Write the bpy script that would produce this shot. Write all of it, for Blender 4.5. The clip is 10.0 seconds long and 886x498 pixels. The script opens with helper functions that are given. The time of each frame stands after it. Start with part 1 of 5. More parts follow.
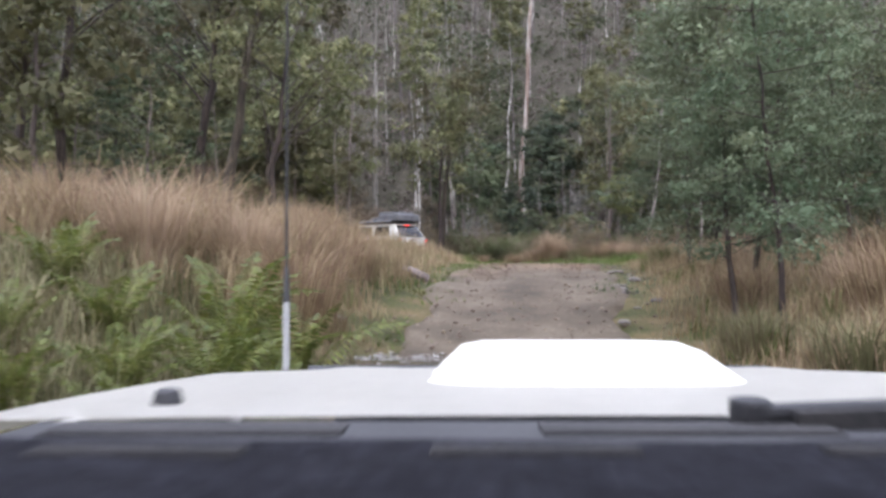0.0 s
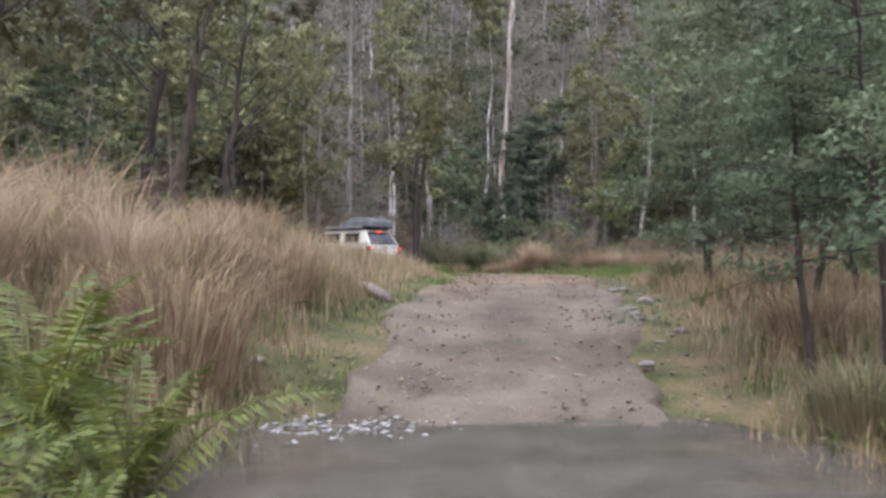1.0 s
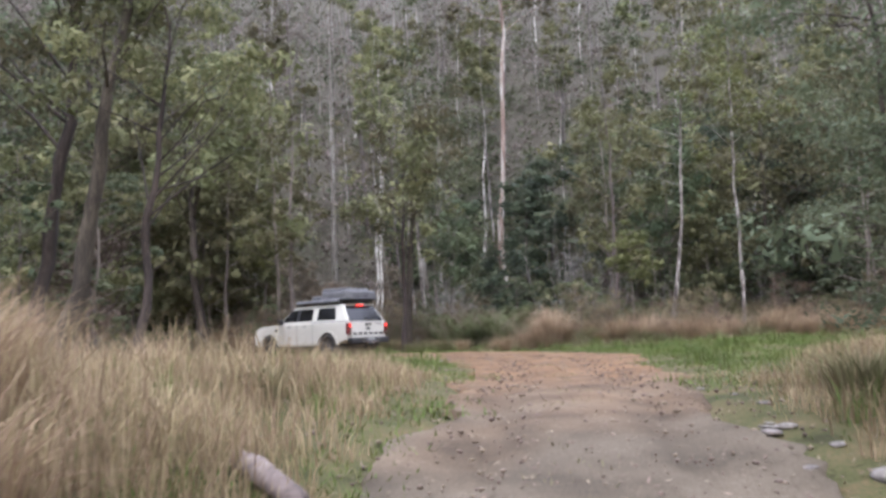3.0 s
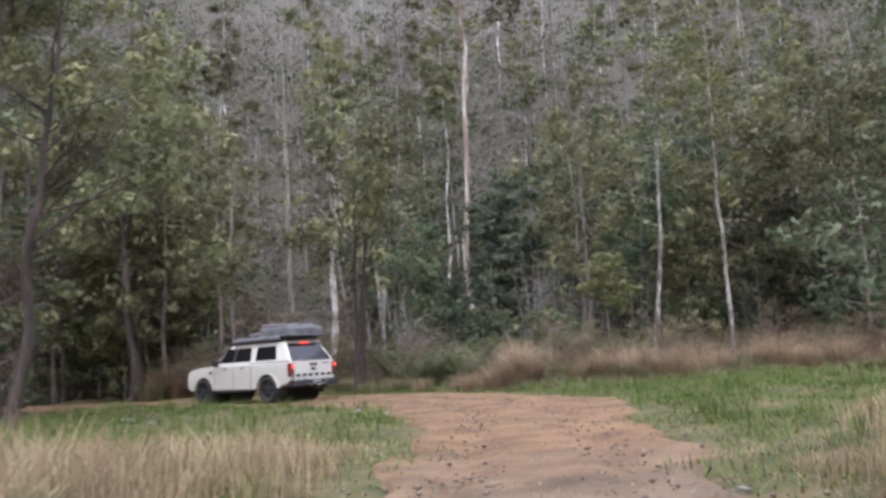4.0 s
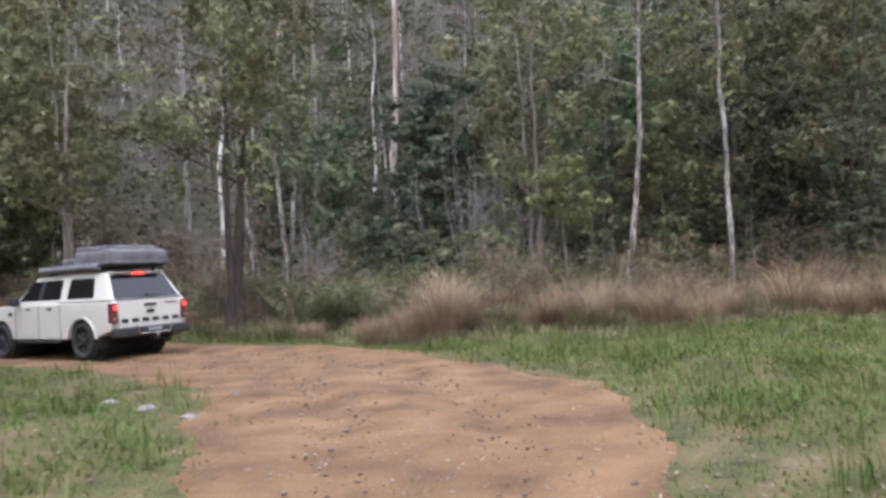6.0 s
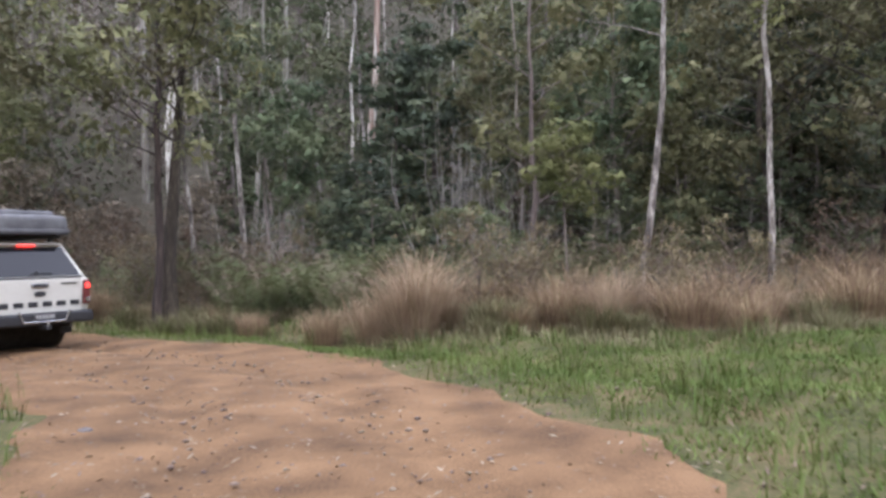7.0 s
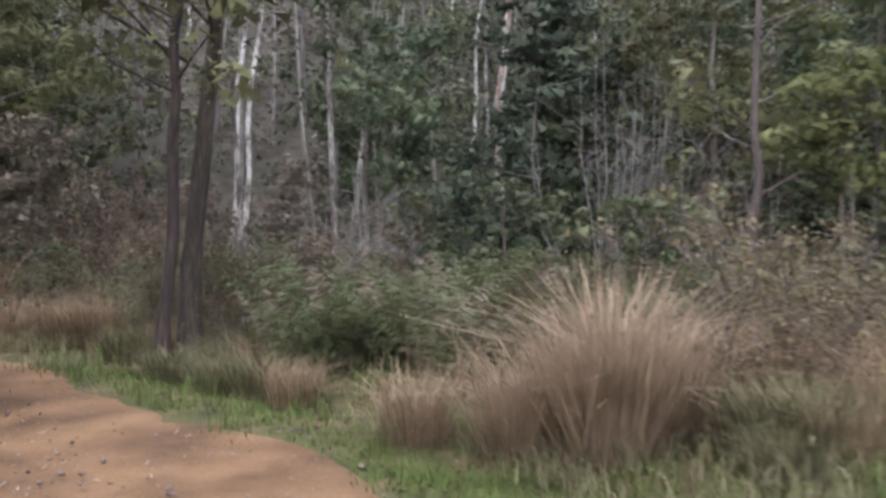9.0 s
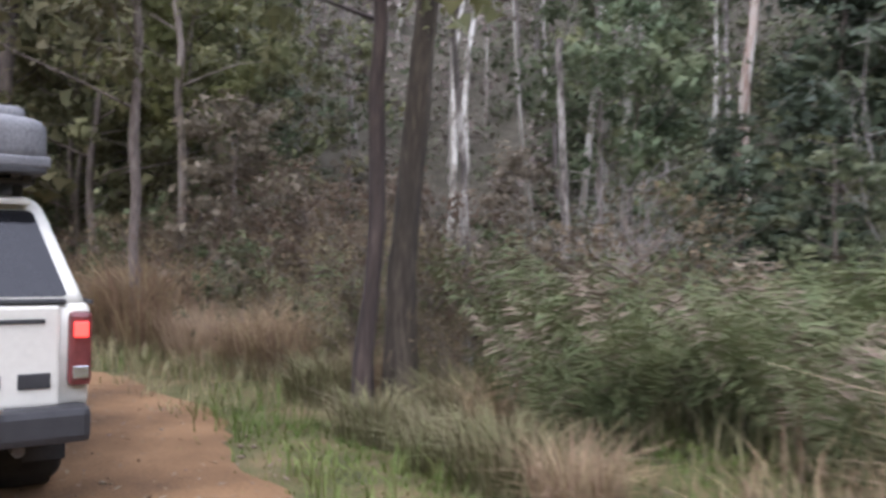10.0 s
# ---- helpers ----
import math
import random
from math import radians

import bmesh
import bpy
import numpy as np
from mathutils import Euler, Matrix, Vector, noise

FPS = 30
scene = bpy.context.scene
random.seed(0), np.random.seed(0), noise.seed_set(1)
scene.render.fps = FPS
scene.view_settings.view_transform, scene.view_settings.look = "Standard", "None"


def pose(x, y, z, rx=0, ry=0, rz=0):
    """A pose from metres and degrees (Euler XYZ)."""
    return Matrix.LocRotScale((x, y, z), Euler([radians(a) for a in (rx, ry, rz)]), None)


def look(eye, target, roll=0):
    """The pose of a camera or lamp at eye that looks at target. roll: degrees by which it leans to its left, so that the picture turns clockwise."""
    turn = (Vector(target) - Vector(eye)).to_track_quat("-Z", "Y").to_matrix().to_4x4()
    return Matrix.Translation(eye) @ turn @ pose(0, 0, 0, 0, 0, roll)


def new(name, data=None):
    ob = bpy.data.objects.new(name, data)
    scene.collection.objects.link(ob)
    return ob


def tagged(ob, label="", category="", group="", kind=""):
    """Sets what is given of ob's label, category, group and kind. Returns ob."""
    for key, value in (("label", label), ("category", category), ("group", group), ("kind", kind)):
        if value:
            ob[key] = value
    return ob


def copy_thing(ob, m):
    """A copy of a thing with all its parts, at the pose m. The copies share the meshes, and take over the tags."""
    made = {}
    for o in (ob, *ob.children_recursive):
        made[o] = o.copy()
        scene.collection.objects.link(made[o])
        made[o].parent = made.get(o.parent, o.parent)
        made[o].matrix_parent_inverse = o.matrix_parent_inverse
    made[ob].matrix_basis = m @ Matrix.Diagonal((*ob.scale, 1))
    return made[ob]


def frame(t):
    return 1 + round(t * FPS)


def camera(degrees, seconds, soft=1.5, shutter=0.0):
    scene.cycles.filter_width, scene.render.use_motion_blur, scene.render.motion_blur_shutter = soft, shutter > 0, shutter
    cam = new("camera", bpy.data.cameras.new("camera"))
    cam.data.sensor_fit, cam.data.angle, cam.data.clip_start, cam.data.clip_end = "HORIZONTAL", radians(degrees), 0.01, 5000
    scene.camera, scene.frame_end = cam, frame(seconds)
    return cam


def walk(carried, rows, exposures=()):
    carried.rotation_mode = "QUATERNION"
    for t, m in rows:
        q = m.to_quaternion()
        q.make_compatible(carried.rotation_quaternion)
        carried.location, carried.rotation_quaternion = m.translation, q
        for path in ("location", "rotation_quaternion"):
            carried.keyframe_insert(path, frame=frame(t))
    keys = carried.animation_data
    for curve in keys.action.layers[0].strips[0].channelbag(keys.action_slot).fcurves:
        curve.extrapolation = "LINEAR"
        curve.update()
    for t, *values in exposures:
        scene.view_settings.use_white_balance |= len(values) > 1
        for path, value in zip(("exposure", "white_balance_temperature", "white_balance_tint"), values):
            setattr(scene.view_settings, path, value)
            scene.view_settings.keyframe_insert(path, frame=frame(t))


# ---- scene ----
cam = camera(57.0, 10.0, soft=3.0, shutter=0.3)
METRES, EYE, TILT, LEAN, TURN = 36.0, 0.04, 1.0, 0.0, 0.0
ROWS = [
    (0.0, 0.0, 0.0, 0.0, -0.0, 0.0, 0.0),
    (0.5, 0.0038, 0.0388, 0.0012, -1.3, 0.22, -0.22),
    (1.0, 0.0051, 0.0793, 0.0021, -1.5, 0.5, -0.35),
    (1.5, 0.0055, 0.1215, 0.0035, -1.57, 0.77, 0.54),
    (2.0, 0.006, 0.1699, 0.0056, -1.43, 1.34, 1.13),
    (2.5, 0.0087, 0.2164, 0.0105, -1.2, 3.08, 1.92),
    (4.0, 0.0294, 0.3489, 0.0238, -3.64, 6.55, 3.5),
    (4.5, 0.0399, 0.4, 0.0279, -6.32, 6.41, 3.74),
    (5.0, 0.0493, 0.4534, 0.03, -7.46, 5.47, 3.77),
    (5.5, 0.0592, 0.5069, 0.0316, -7.62, 2.58, 3.57),
    (7.0, 0.0887, 0.6662, 0.028, -9.28, -0.47, 1.47),
    (7.5, 0.0939, 0.7175, 0.027, -9.37, -0.88, -0.14),
    (8.0, 0.0989, 0.77, 0.0262, -9.32, -1.0, -1.3),
    (8.5, 0.0994, 0.8223, 0.027, -5.8, -1.47, -1.5),
    (9.0, 0.0961, 0.8761, 0.0286, -1.23, -0.35, -0.92),
    (9.5, 0.0831, 0.9334, 0.0279, 4.24, 0.2, -1.12),
    (10.0, 0.0648, 0.9857, 0.0259, 13.02, -0.42, -0.75),
]
walk(cam, [(t, pose(0, 0, EYE, TILT, LEAN, TURN) @ pose(METRES * x, METRES * y, METRES * z, 90 + pitch, roll, yaw)) for t, x, y, z, yaw, pitch, roll in ROWS],
     exposures=[(0.0, 1.7, 5650, 20), (2.5, 1.85, 5650, 20), (4.5, 1.75, 5650, 20), (5.5, 1.78, 5650, 20), (7.0, 1.75, 5650, 20), (8.5, 1.65, 5650, 20), (10.0, 1.92, 5650, 20)])

# ---- light: overcast sky, weak wide sun ----
world = bpy.data.worlds.new("overcast_sky")
scene.world = world
world.use_nodes = True
wn, wl = world.node_tree.nodes, world.node_tree.links
sky = wn.new("ShaderNodeTexSky")
sky.sky_type, sky.sun_disc = "NISHITA", False
sky.sun_elevation, sky.sun_rotation = radians(52), radians(200)
sky.air_density, sky.dust_density = 1.0, 3.0
soft = wn.new("ShaderNodeMixRGB")
soft.inputs[0].default_value = 0.8
soft.inputs[2].default_value = (8.5, 8.55, 8.8, 1)
wl.new(sky.outputs[0], soft.inputs[1])
wl.new(soft.outputs[0], wn["Background"].inputs[0])
wn["Background"].inputs[1].default_value = 0.14
sun = new("sun", bpy.data.lights.new("sun", "SUN"))
sun.data.energy, sun.data.angle, sun.data.color = 0.8, radians(25), (1.0, 0.96, 0.9)
sun.matrix_world = look((0, 0, 60), (6, 28, 0))

# ---- materials ----
rng = np.random.default_rng(7)


def material(name, colours, rough=0.8, scale=6.0, bump=0.3, fine=60.0, metal=0.0, per="", spread=0.25, stretch=(1, 1, 1), translucent=0.0, coat=0.0, tight=0.32, grain=0.45, shine=0.5):
    """Noise at two scales between two colours, fine bump, and a random tint per object or per island."""
    m = bpy.data.materials.new(name)
    m.use_nodes = True
    n, l = m.node_tree.nodes, m.node_tree.links
    p = n["Principled BSDF"]
    p.inputs["Roughness"].default_value, p.inputs["Metallic"].default_value = rough, metal
    p.inputs["Coat Weight"].default_value, p.inputs["Specular IOR Level"].default_value = coat, shine
    co, mp = n.new("ShaderNodeTexCoord"), n.new("ShaderNodeMapping")
    mp.inputs["Scale"].default_value = stretch
    l.new(co.outputs["Object"], mp.inputs[0])
    a, b = n.new("ShaderNodeTexNoise"), n.new("ShaderNodeTexNoise")
    a.inputs["Scale"].default_value, b.inputs["Scale"].default_value = scale, fine
    a.inputs["Detail"].default_value = b.inputs["Detail"].default_value = 5
    l.new(mp.outputs[0], a.inputs[0]), l.new(mp.outputs[0], b.inputs[0])
    mix = n.new("ShaderNodeMath")
    mix.operation = "MULTIPLY_ADD"
    mix.inputs[1].default_value = grain
    half = n.new("ShaderNodeMath")
    half.operation = "MULTIPLY"
    half.inputs[1].default_value = 0.6
    l.new(a.outputs[0], half.inputs[0])
    l.new(b.outputs[0], mix.inputs[0]), l.new(half.outputs[0], mix.inputs[2])
    ramp = n.new("ShaderNodeValToRGB")
    while len(ramp.color_ramp.elements) < len(colours):
        ramp.color_ramp.elements.new(0.5)
    for i, (e, c) in enumerate(zip(ramp.color_ramp.elements, colours)):
        e.position, e.color = 0.3 + grain / 2 - tight / 2 + tight * i / (len(colours) - 1), (*c, 1)
    l.new(mix.outputs[0], ramp.inputs[0])
    out = ramp.outputs[0]
    if per:
        src = n.new("ShaderNodeNewGeometry" if per == "island" else "ShaderNodeObjectInfo")
        sock = src.outputs["Random Per Island" if per == "island" else "Random"]
        hsv = n.new("ShaderNodeHueSaturation")
        va = n.new("ShaderNodeMapRange")
        va.inputs[3].default_value, va.inputs[4].default_value = 1 - spread, 1 + spread
        l.new(sock, va.inputs[0]), l.new(va.outputs[0], hsv.inputs["Value"])
        hu = n.new("ShaderNodeMapRange")
        hu.inputs[3].default_value, hu.inputs[4].default_value = 0.5 - spread * 0.08, 0.5 + spread * 0.08
        l.new(sock, hu.inputs[0]), l.new(hu.outputs[0], hsv.inputs["Hue"])
        l.new(out, hsv.inputs["Color"])
        out = hsv.outputs[0]
        if per == "both":
            geo, var = n.new("ShaderNodeNewGeometry"), n.new("ShaderNodeMapRange")
            var.inputs[3].default_value, var.inputs[4].default_value = 0.9, 1.1
            fleck = n.new("ShaderNodeHueSaturation")
            l.new(geo.outputs["Random Per Island"], var.inputs[0])
            l.new(var.outputs[0], fleck.inputs["Value"]), l.new(out, fleck.inputs["Color"])
            out = fleck.outputs[0]
    l.new(out, p.inputs["Base Color"])
    if bump:
        bm = n.new("ShaderNodeBump")
        bm.inputs["Strength"].default_value, bm.inputs["Distance"].default_value = bump, 0.02
        l.new(mix.outputs[0], bm.inputs["Height"]), l.new(bm.outputs[0], p.inputs["Normal"])
    if translucent:
        t, s = n.new("ShaderNodeBsdfTranslucent"), n.new("ShaderNodeMixShader")
        s.inputs[0].default_value = translucent
        l.new(out, t.inputs[0])
        l.new(p.outputs[0], s.inputs[1]), l.new(t.outputs[0], s.inputs[2])
        l.new(s.outputs[0], n["Material Output"].inputs[0])
    return m


def glow(name, colour, strength, base):
    m = material(name, [base, base], rough=0.25, bump=0)
    p = m.node_tree.nodes["Principled BSDF"]
    p.inputs["Emission Color"].default_value, p.inputs["Emission Strength"].default_value = (*colour, 1), strength
    return m


BARK_PALE = material("pale_smooth_bark", [(0.075, 0.062, 0.05), (0.19, 0.165, 0.135), (0.3, 0.275, 0.235), (0.47, 0.44, 0.39)], 0.8, 3.2, 0.5, 16, per="object", stretch=(1, 1, 0.3), tight=0.15)
BARK_MID = material("mottled_grey_bark", [(0.055, 0.045, 0.037), (0.13, 0.11, 0.09), (0.21, 0.185, 0.155), (0.36, 0.33, 0.285)], 0.85, 3.4, 0.7, 16, stretch=(1, 1, 0.22), tight=0.16)
BARK_GREY = material("grey_brown_bark", [(0.07, 0.055, 0.045), (0.15, 0.12, 0.1), (0.25, 0.21, 0.17)], 0.9, 2.5, 0.9, 20, per="object", stretch=(1, 1, 0.2))
BARK_DARK = material("dark_stringy_bark", [(0.015, 0.011, 0.008), (0.04, 0.029, 0.021), (0.09, 0.068, 0.05)], 0.95, 4, 1.0, 26, per="object", stretch=(1, 1, 0.16))
BARK_FAR = material("weathered_grey_bark", [(0.07, 0.06, 0.048), (0.14, 0.12, 0.1), (0.27, 0.25, 0.22)], 0.9, 3, 0.3, 8, per="island", spread=0.4, stretch=(1, 1, 0.2))
BARK_RED = material("peeling_red_bark", [(0.09, 0.06, 0.048), (0.2, 0.125, 0.09), (0.26, 0.2, 0.155), (0.34, 0.3, 0.25), (0.42, 0.39, 0.34)], 0.85, 2.2, 0.7, 9, stretch=(1, 1, 0.06), tight=0.22)
LEAF_GUM = material("gum_leaves", [(0.08, 0.083, 0.036), (0.131, 0.13, 0.059), (0.19, 0.179, 0.087)], 0.75, 0.8, 0, 5, per="both", spread=0.4, tight=0.16, grain=0.12, shine=0.2, translucent=0.25)
LEAF_WATTLE = material("wattle_leaves", [(0.046, 0.06, 0.031), (0.077, 0.094, 0.048), (0.12, 0.132, 0.068)], 0.75, 0.8, 0, 5, per="both", spread=0.3, tight=0.16, grain=0.12, shine=0.2, translucent=0.2)
LEAF_YELLOW = material("yellow_green_leaves", [(0.08, 0.09, 0.032), (0.128, 0.136, 0.05), (0.18, 0.178, 0.072)], 0.75, 0.8, 0, 5, per="both", spread=0.1, tight=0.16, grain=0.12, shine=0.2, translucent=0.3)
LEAF_SAPLING = material("sapling_leaves", [(0.07, 0.095, 0.052), (0.115, 0.14, 0.078), (0.17, 0.19, 0.108)], 0.75, 0.8, 0, 5, per="both", spread=0.25, tight=0.16, grain=0.12, shine=0.2, translucent=0.3)
LEAF_SHRUB = material("shrub_leaves", [(0.05, 0.06, 0.028), (0.085, 0.094, 0.046), (0.13, 0.125, 0.066)], 0.8, 1.2, 0, 6, per="both", spread=0.4, tight=0.16, grain=0.12, shine=0.2, translucent=0.25)
LEAF_UNDER = material("undergrowth_leaves", [(0.075, 0.075, 0.036), (0.125, 0.105, 0.065), (0.175, 0.135, 0.105)], 0.85, 0.4, 0, 2, per="island", spread=0.2, tight=0.16, grain=0.12, shine=0.2, translucent=0.2)
LEAF_FERN = material("fern_leaves", [(0.055, 0.07, 0.014), (0.115, 0.132, 0.026), (0.21, 0.21, 0.05)], 0.5, 3, 0, 20, per="island", spread=0.3, shine=0.3, translucent=0.35)
LEAF_BRACKEN = material("bracken_leaves", [(0.06, 0.077, 0.03), (0.096, 0.112, 0.046), (0.143, 0.14, 0.066)], 0.7, 0.9, 0, 8, per="island", spread=0.25, grain=0.2, tight=0.2, shine=0.25, translucent=0.3)
LEAF_LITTER = material("fallen_leaves", [(0.1, 0.077, 0.054), (0.155, 0.12, 0.086), (0.22, 0.172, 0.128)], 0.85, 1.0, 0, 6, per="island", spread=0.25, shine=0.15)
LEAF_DEAD = material("dead_brown_leaves", [(0.1, 0.082, 0.058), (0.155, 0.126, 0.09), (0.215, 0.178, 0.13)], 0.85, 1.0, 0, 6, per="both", spread=0.25, tight=0.16, grain=0.12, shine=0.15, translucent=0.2)
LEAF_DARK = material("blackwood_leaves", [(0.022, 0.03, 0.017), (0.038, 0.05, 0.027), (0.064, 0.075, 0.04)], 0.7, 0.8, 0, 5, per="both", spread=0.15, tight=0.16, grain=0.12, shine=0.25, translucent=0.15)
LEAF_HEATH = material("heath_leaves", [(0.1, 0.078, 0.045), (0.16, 0.122, 0.073), (0.235, 0.18, 0.112)], 0.85, 1.2, 0, 6, per="both", spread=0.35, tight=0.16, grain=0.12, shine=0.15, translucent=0.25)
LEAF_BRIGHT = material("bright_shrub_leaves", [(0.055, 0.07, 0.03), (0.092, 0.108, 0.05), (0.14, 0.15, 0.075)], 0.7, 1.0, 0, 6, per="both", spread=0.25, tight=0.16, grain=0.12, shine=0.25, translucent=0.3)
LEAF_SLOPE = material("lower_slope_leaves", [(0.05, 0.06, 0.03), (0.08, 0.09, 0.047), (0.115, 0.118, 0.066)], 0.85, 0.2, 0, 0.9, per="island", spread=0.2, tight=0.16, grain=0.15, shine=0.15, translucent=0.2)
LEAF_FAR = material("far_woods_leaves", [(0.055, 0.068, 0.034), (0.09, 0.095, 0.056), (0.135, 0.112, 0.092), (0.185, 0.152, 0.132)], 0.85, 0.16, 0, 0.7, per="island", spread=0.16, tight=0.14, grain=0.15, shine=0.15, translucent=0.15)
GRASS_DRY = material("dry_grass", [(0.17, 0.128, 0.07), (0.28, 0.212, 0.122), (0.41, 0.32, 0.2)], 0.8, 0.6, 0, 4, per="island", spread=0.25, shine=0.2, translucent=0.4)
GRASS_HEATH = material("brown_heath_grass", [(0.185, 0.135, 0.08), (0.295, 0.215, 0.132), (0.42, 0.315, 0.2)], 0.85, 0.5, 0, 4, per="island", spread=0.3, shine=0.15, translucent=0.35)
GRASS_PALE = material("pale_plume_grass", [(0.27, 0.2, 0.125), (0.385, 0.29, 0.19), (0.49, 0.385, 0.265)], 0.8, 0.6, 0, 4, per="island", spread=0.13, shine=0.2, translucent=0.45)
GRASS_GREEN = material("green_grass", [(0.056, 0.078, 0.017), (0.09, 0.12, 0.027), (0.145, 0.16, 0.05)], 0.7, 0.6, 0, 4, per="island", spread=0.3, shine=0.2, translucent=0.3)
GRASS_OLIVE = material("olive_grass", [(0.11, 0.105, 0.05), (0.18, 0.165, 0.085), (0.27, 0.225, 0.13)], 0.8, 0.6, 0, 4, per="island", spread=0.3, shine=0.2, translucent=0.25)
GRIT = material("track_grit", [(0.07, 0.05, 0.034), (0.125, 0.09, 0.062), (0.19, 0.145, 0.105)], 0.85, 3, 0.2, 20, per="island", spread=0.3)
TWIG_BROWN = material("brown_twigs", [(0.06, 0.045, 0.033), (0.11, 0.085, 0.062), (0.17, 0.135, 0.1)], 0.9, 5, 0.4, 30, per="object", spread=0.2)
TWIG_PALE = material("pale_bare_stems", [(0.15, 0.135, 0.118), (0.235, 0.212, 0.188), (0.33, 0.3, 0.27)], 0.9, 5, 0.4, 30, per="island", spread=0.25)
TWIG = material("bare_twigs", [(0.09, 0.08, 0.07), (0.155, 0.138, 0.12), (0.24, 0.215, 0.19)], 0.9, 5, 0.4, 30, per="island", spread=0.3)
SOIL = material("leaf_litter_soil", [(0.03, 0.03, 0.012), (0.06, 0.062, 0.022), (0.08, 0.066, 0.03), (0.12, 0.09, 0.045)], 0.95, 1.7, 0.9, 30, tight=0.24, shine=0.15)
STONE = material("river_stone", [(0.08, 0.072, 0.064), (0.15, 0.135, 0.118), (0.24, 0.215, 0.185)], 0.9, 6, 0.4, 40, per="object", spread=0.3, shine=0.2)
PAINT = material("white_car_paint", [(0.465, 0.45, 0.385), (0.53, 0.515, 0.445)], 0.45, 1.5, 0.0, 30)
PAINT.node_tree.nodes["Principled BSDF"].inputs["Specular IOR Level"].default_value = 0.25
PLASTIC = material("black_plastic", [(0.012, 0.012, 0.013), (0.025, 0.025, 0.026)], 0.6, 12, 0.15, 160)
RUBBER = material("tyre_rubber", [(0.01, 0.01, 0.01), (0.028, 0.026, 0.024)], 0.9, 10, 0.3, 90)
ALLOY = material("dark_alloy", [(0.05, 0.05, 0.055), (0.12, 0.12, 0.125)], 0.4, 8, 0.1, 60, metal=0.7)
CHROME = material("worn_chrome", [(0.45, 0.45, 0.46), (0.62, 0.62, 0.63)], 0.22, 9, 0.05, 70, metal=0.9)
CANVAS = material("grey_canvas", [(0.06, 0.06, 0.063), (0.11, 0.11, 0.112), (0.16, 0.158, 0.155)], 0.8, 3, 0.5, 70)
TINTED = material("tinted_glass", [(0.006, 0.006, 0.007), (0.012, 0.012, 0.013)], 0.09, 2, 0, 20, shine=0.35)
RED_LENS = glow("lit_red_lens", (1.0, 0.05, 0.03), 1.1, (0.5, 0.02, 0.02))
DULL_LENS = material("smoked_red_lens", [(0.08, 0.022, 0.022), (0.15, 0.04, 0.038)], 0.2, 10, 0, 50)
PLATE = material("number_plate", [(0.28, 0.28, 0.27), (0.4, 0.4, 0.38)], 0.5, 20, 0.1, 90)
DASH = material("dash_vinyl", [(0.003, 0.003, 0.005), (0.011, 0.011, 0.016), (0.042, 0.042, 0.055)], 0.85, 22, 0.6, 70, shine=0.25, grain=0.8, tight=0.45)


def ground_colours(m, lo, mid, hi, at, blend):
    """A second ramp of colours that takes over along y past at, with a ragged border."""
    n, l = m.node_tree.nodes, m.node_tree.links
    first = next(x for x in n if x.type == "VALTORGB")
    ramp = n.new("ShaderNodeValToRGB")
    ramp.color_ramp.elements.new(0.5)
    for e, q, c in zip(ramp.color_ramp.elements, (0.38, 0.5, 0.64), (lo, mid, hi)):
        e.position, e.color = q, (*c, 1)
    l.new(first.inputs[0].links[0].from_socket, ramp.inputs[0])
    geo, sep, nz = n.new("ShaderNodeNewGeometry"), n.new("ShaderNodeSeparateXYZ"), n.new("ShaderNodeTexNoise")
    nz.inputs["Scale"].default_value = 0.5
    l.new(geo.outputs["Position"], sep.inputs[0]), l.new(geo.outputs["Position"], nz.inputs[0])
    add = n.new("ShaderNodeMath")
    add.operation = "MULTIPLY_ADD"
    add.inputs[1].default_value = 9.0
    l.new(nz.outputs[0], add.inputs[0]), l.new(sep.outputs[1], add.inputs[2])
    rng_ = n.new("ShaderNodeMapRange")
    rng_.inputs[1].default_value, rng_.inputs[2].default_value = at + 4.5 - blend, at + 4.5 + blend
    l.new(add.outputs[0], rng_.inputs[0])
    mix = n.new("ShaderNodeMixRGB")
    l.new(rng_.outputs[0], mix.inputs[0])
    l.new(first.outputs[0], mix.inputs[1]), l.new(ramp.outputs[0], mix.inputs[2])
    l.new(mix.outputs[0], n["Principled BSDF"].inputs["Base Color"])


ground_colours(SOIL, (0.03, 0.028, 0.018), (0.05, 0.045, 0.031), (0.075, 0.066, 0.05), 60, 4)
DIRT = material("track_gravel", [(0.038, 0.03, 0.019), (0.08, 0.063, 0.041), (0.132, 0.108, 0.075)], 0.9, 1.1, 0.28, 55, tight=0.3, grain=0.45, shine=0.25)
ground_colours(DIRT, (0.05, 0.028, 0.0125), (0.11, 0.062, 0.027), (0.17, 0.1, 0.047), 19, 3.5)
WATER = material("creek_water", [(0.05, 0.045, 0.035), (0.09, 0.08, 0.065)], 0.06, 3, 0.5, 9)
FOAM = material("white_foam", [(0.3, 0.29, 0.27), (0.5, 0.49, 0.47)], 0.5, 20, 0.5, 80)


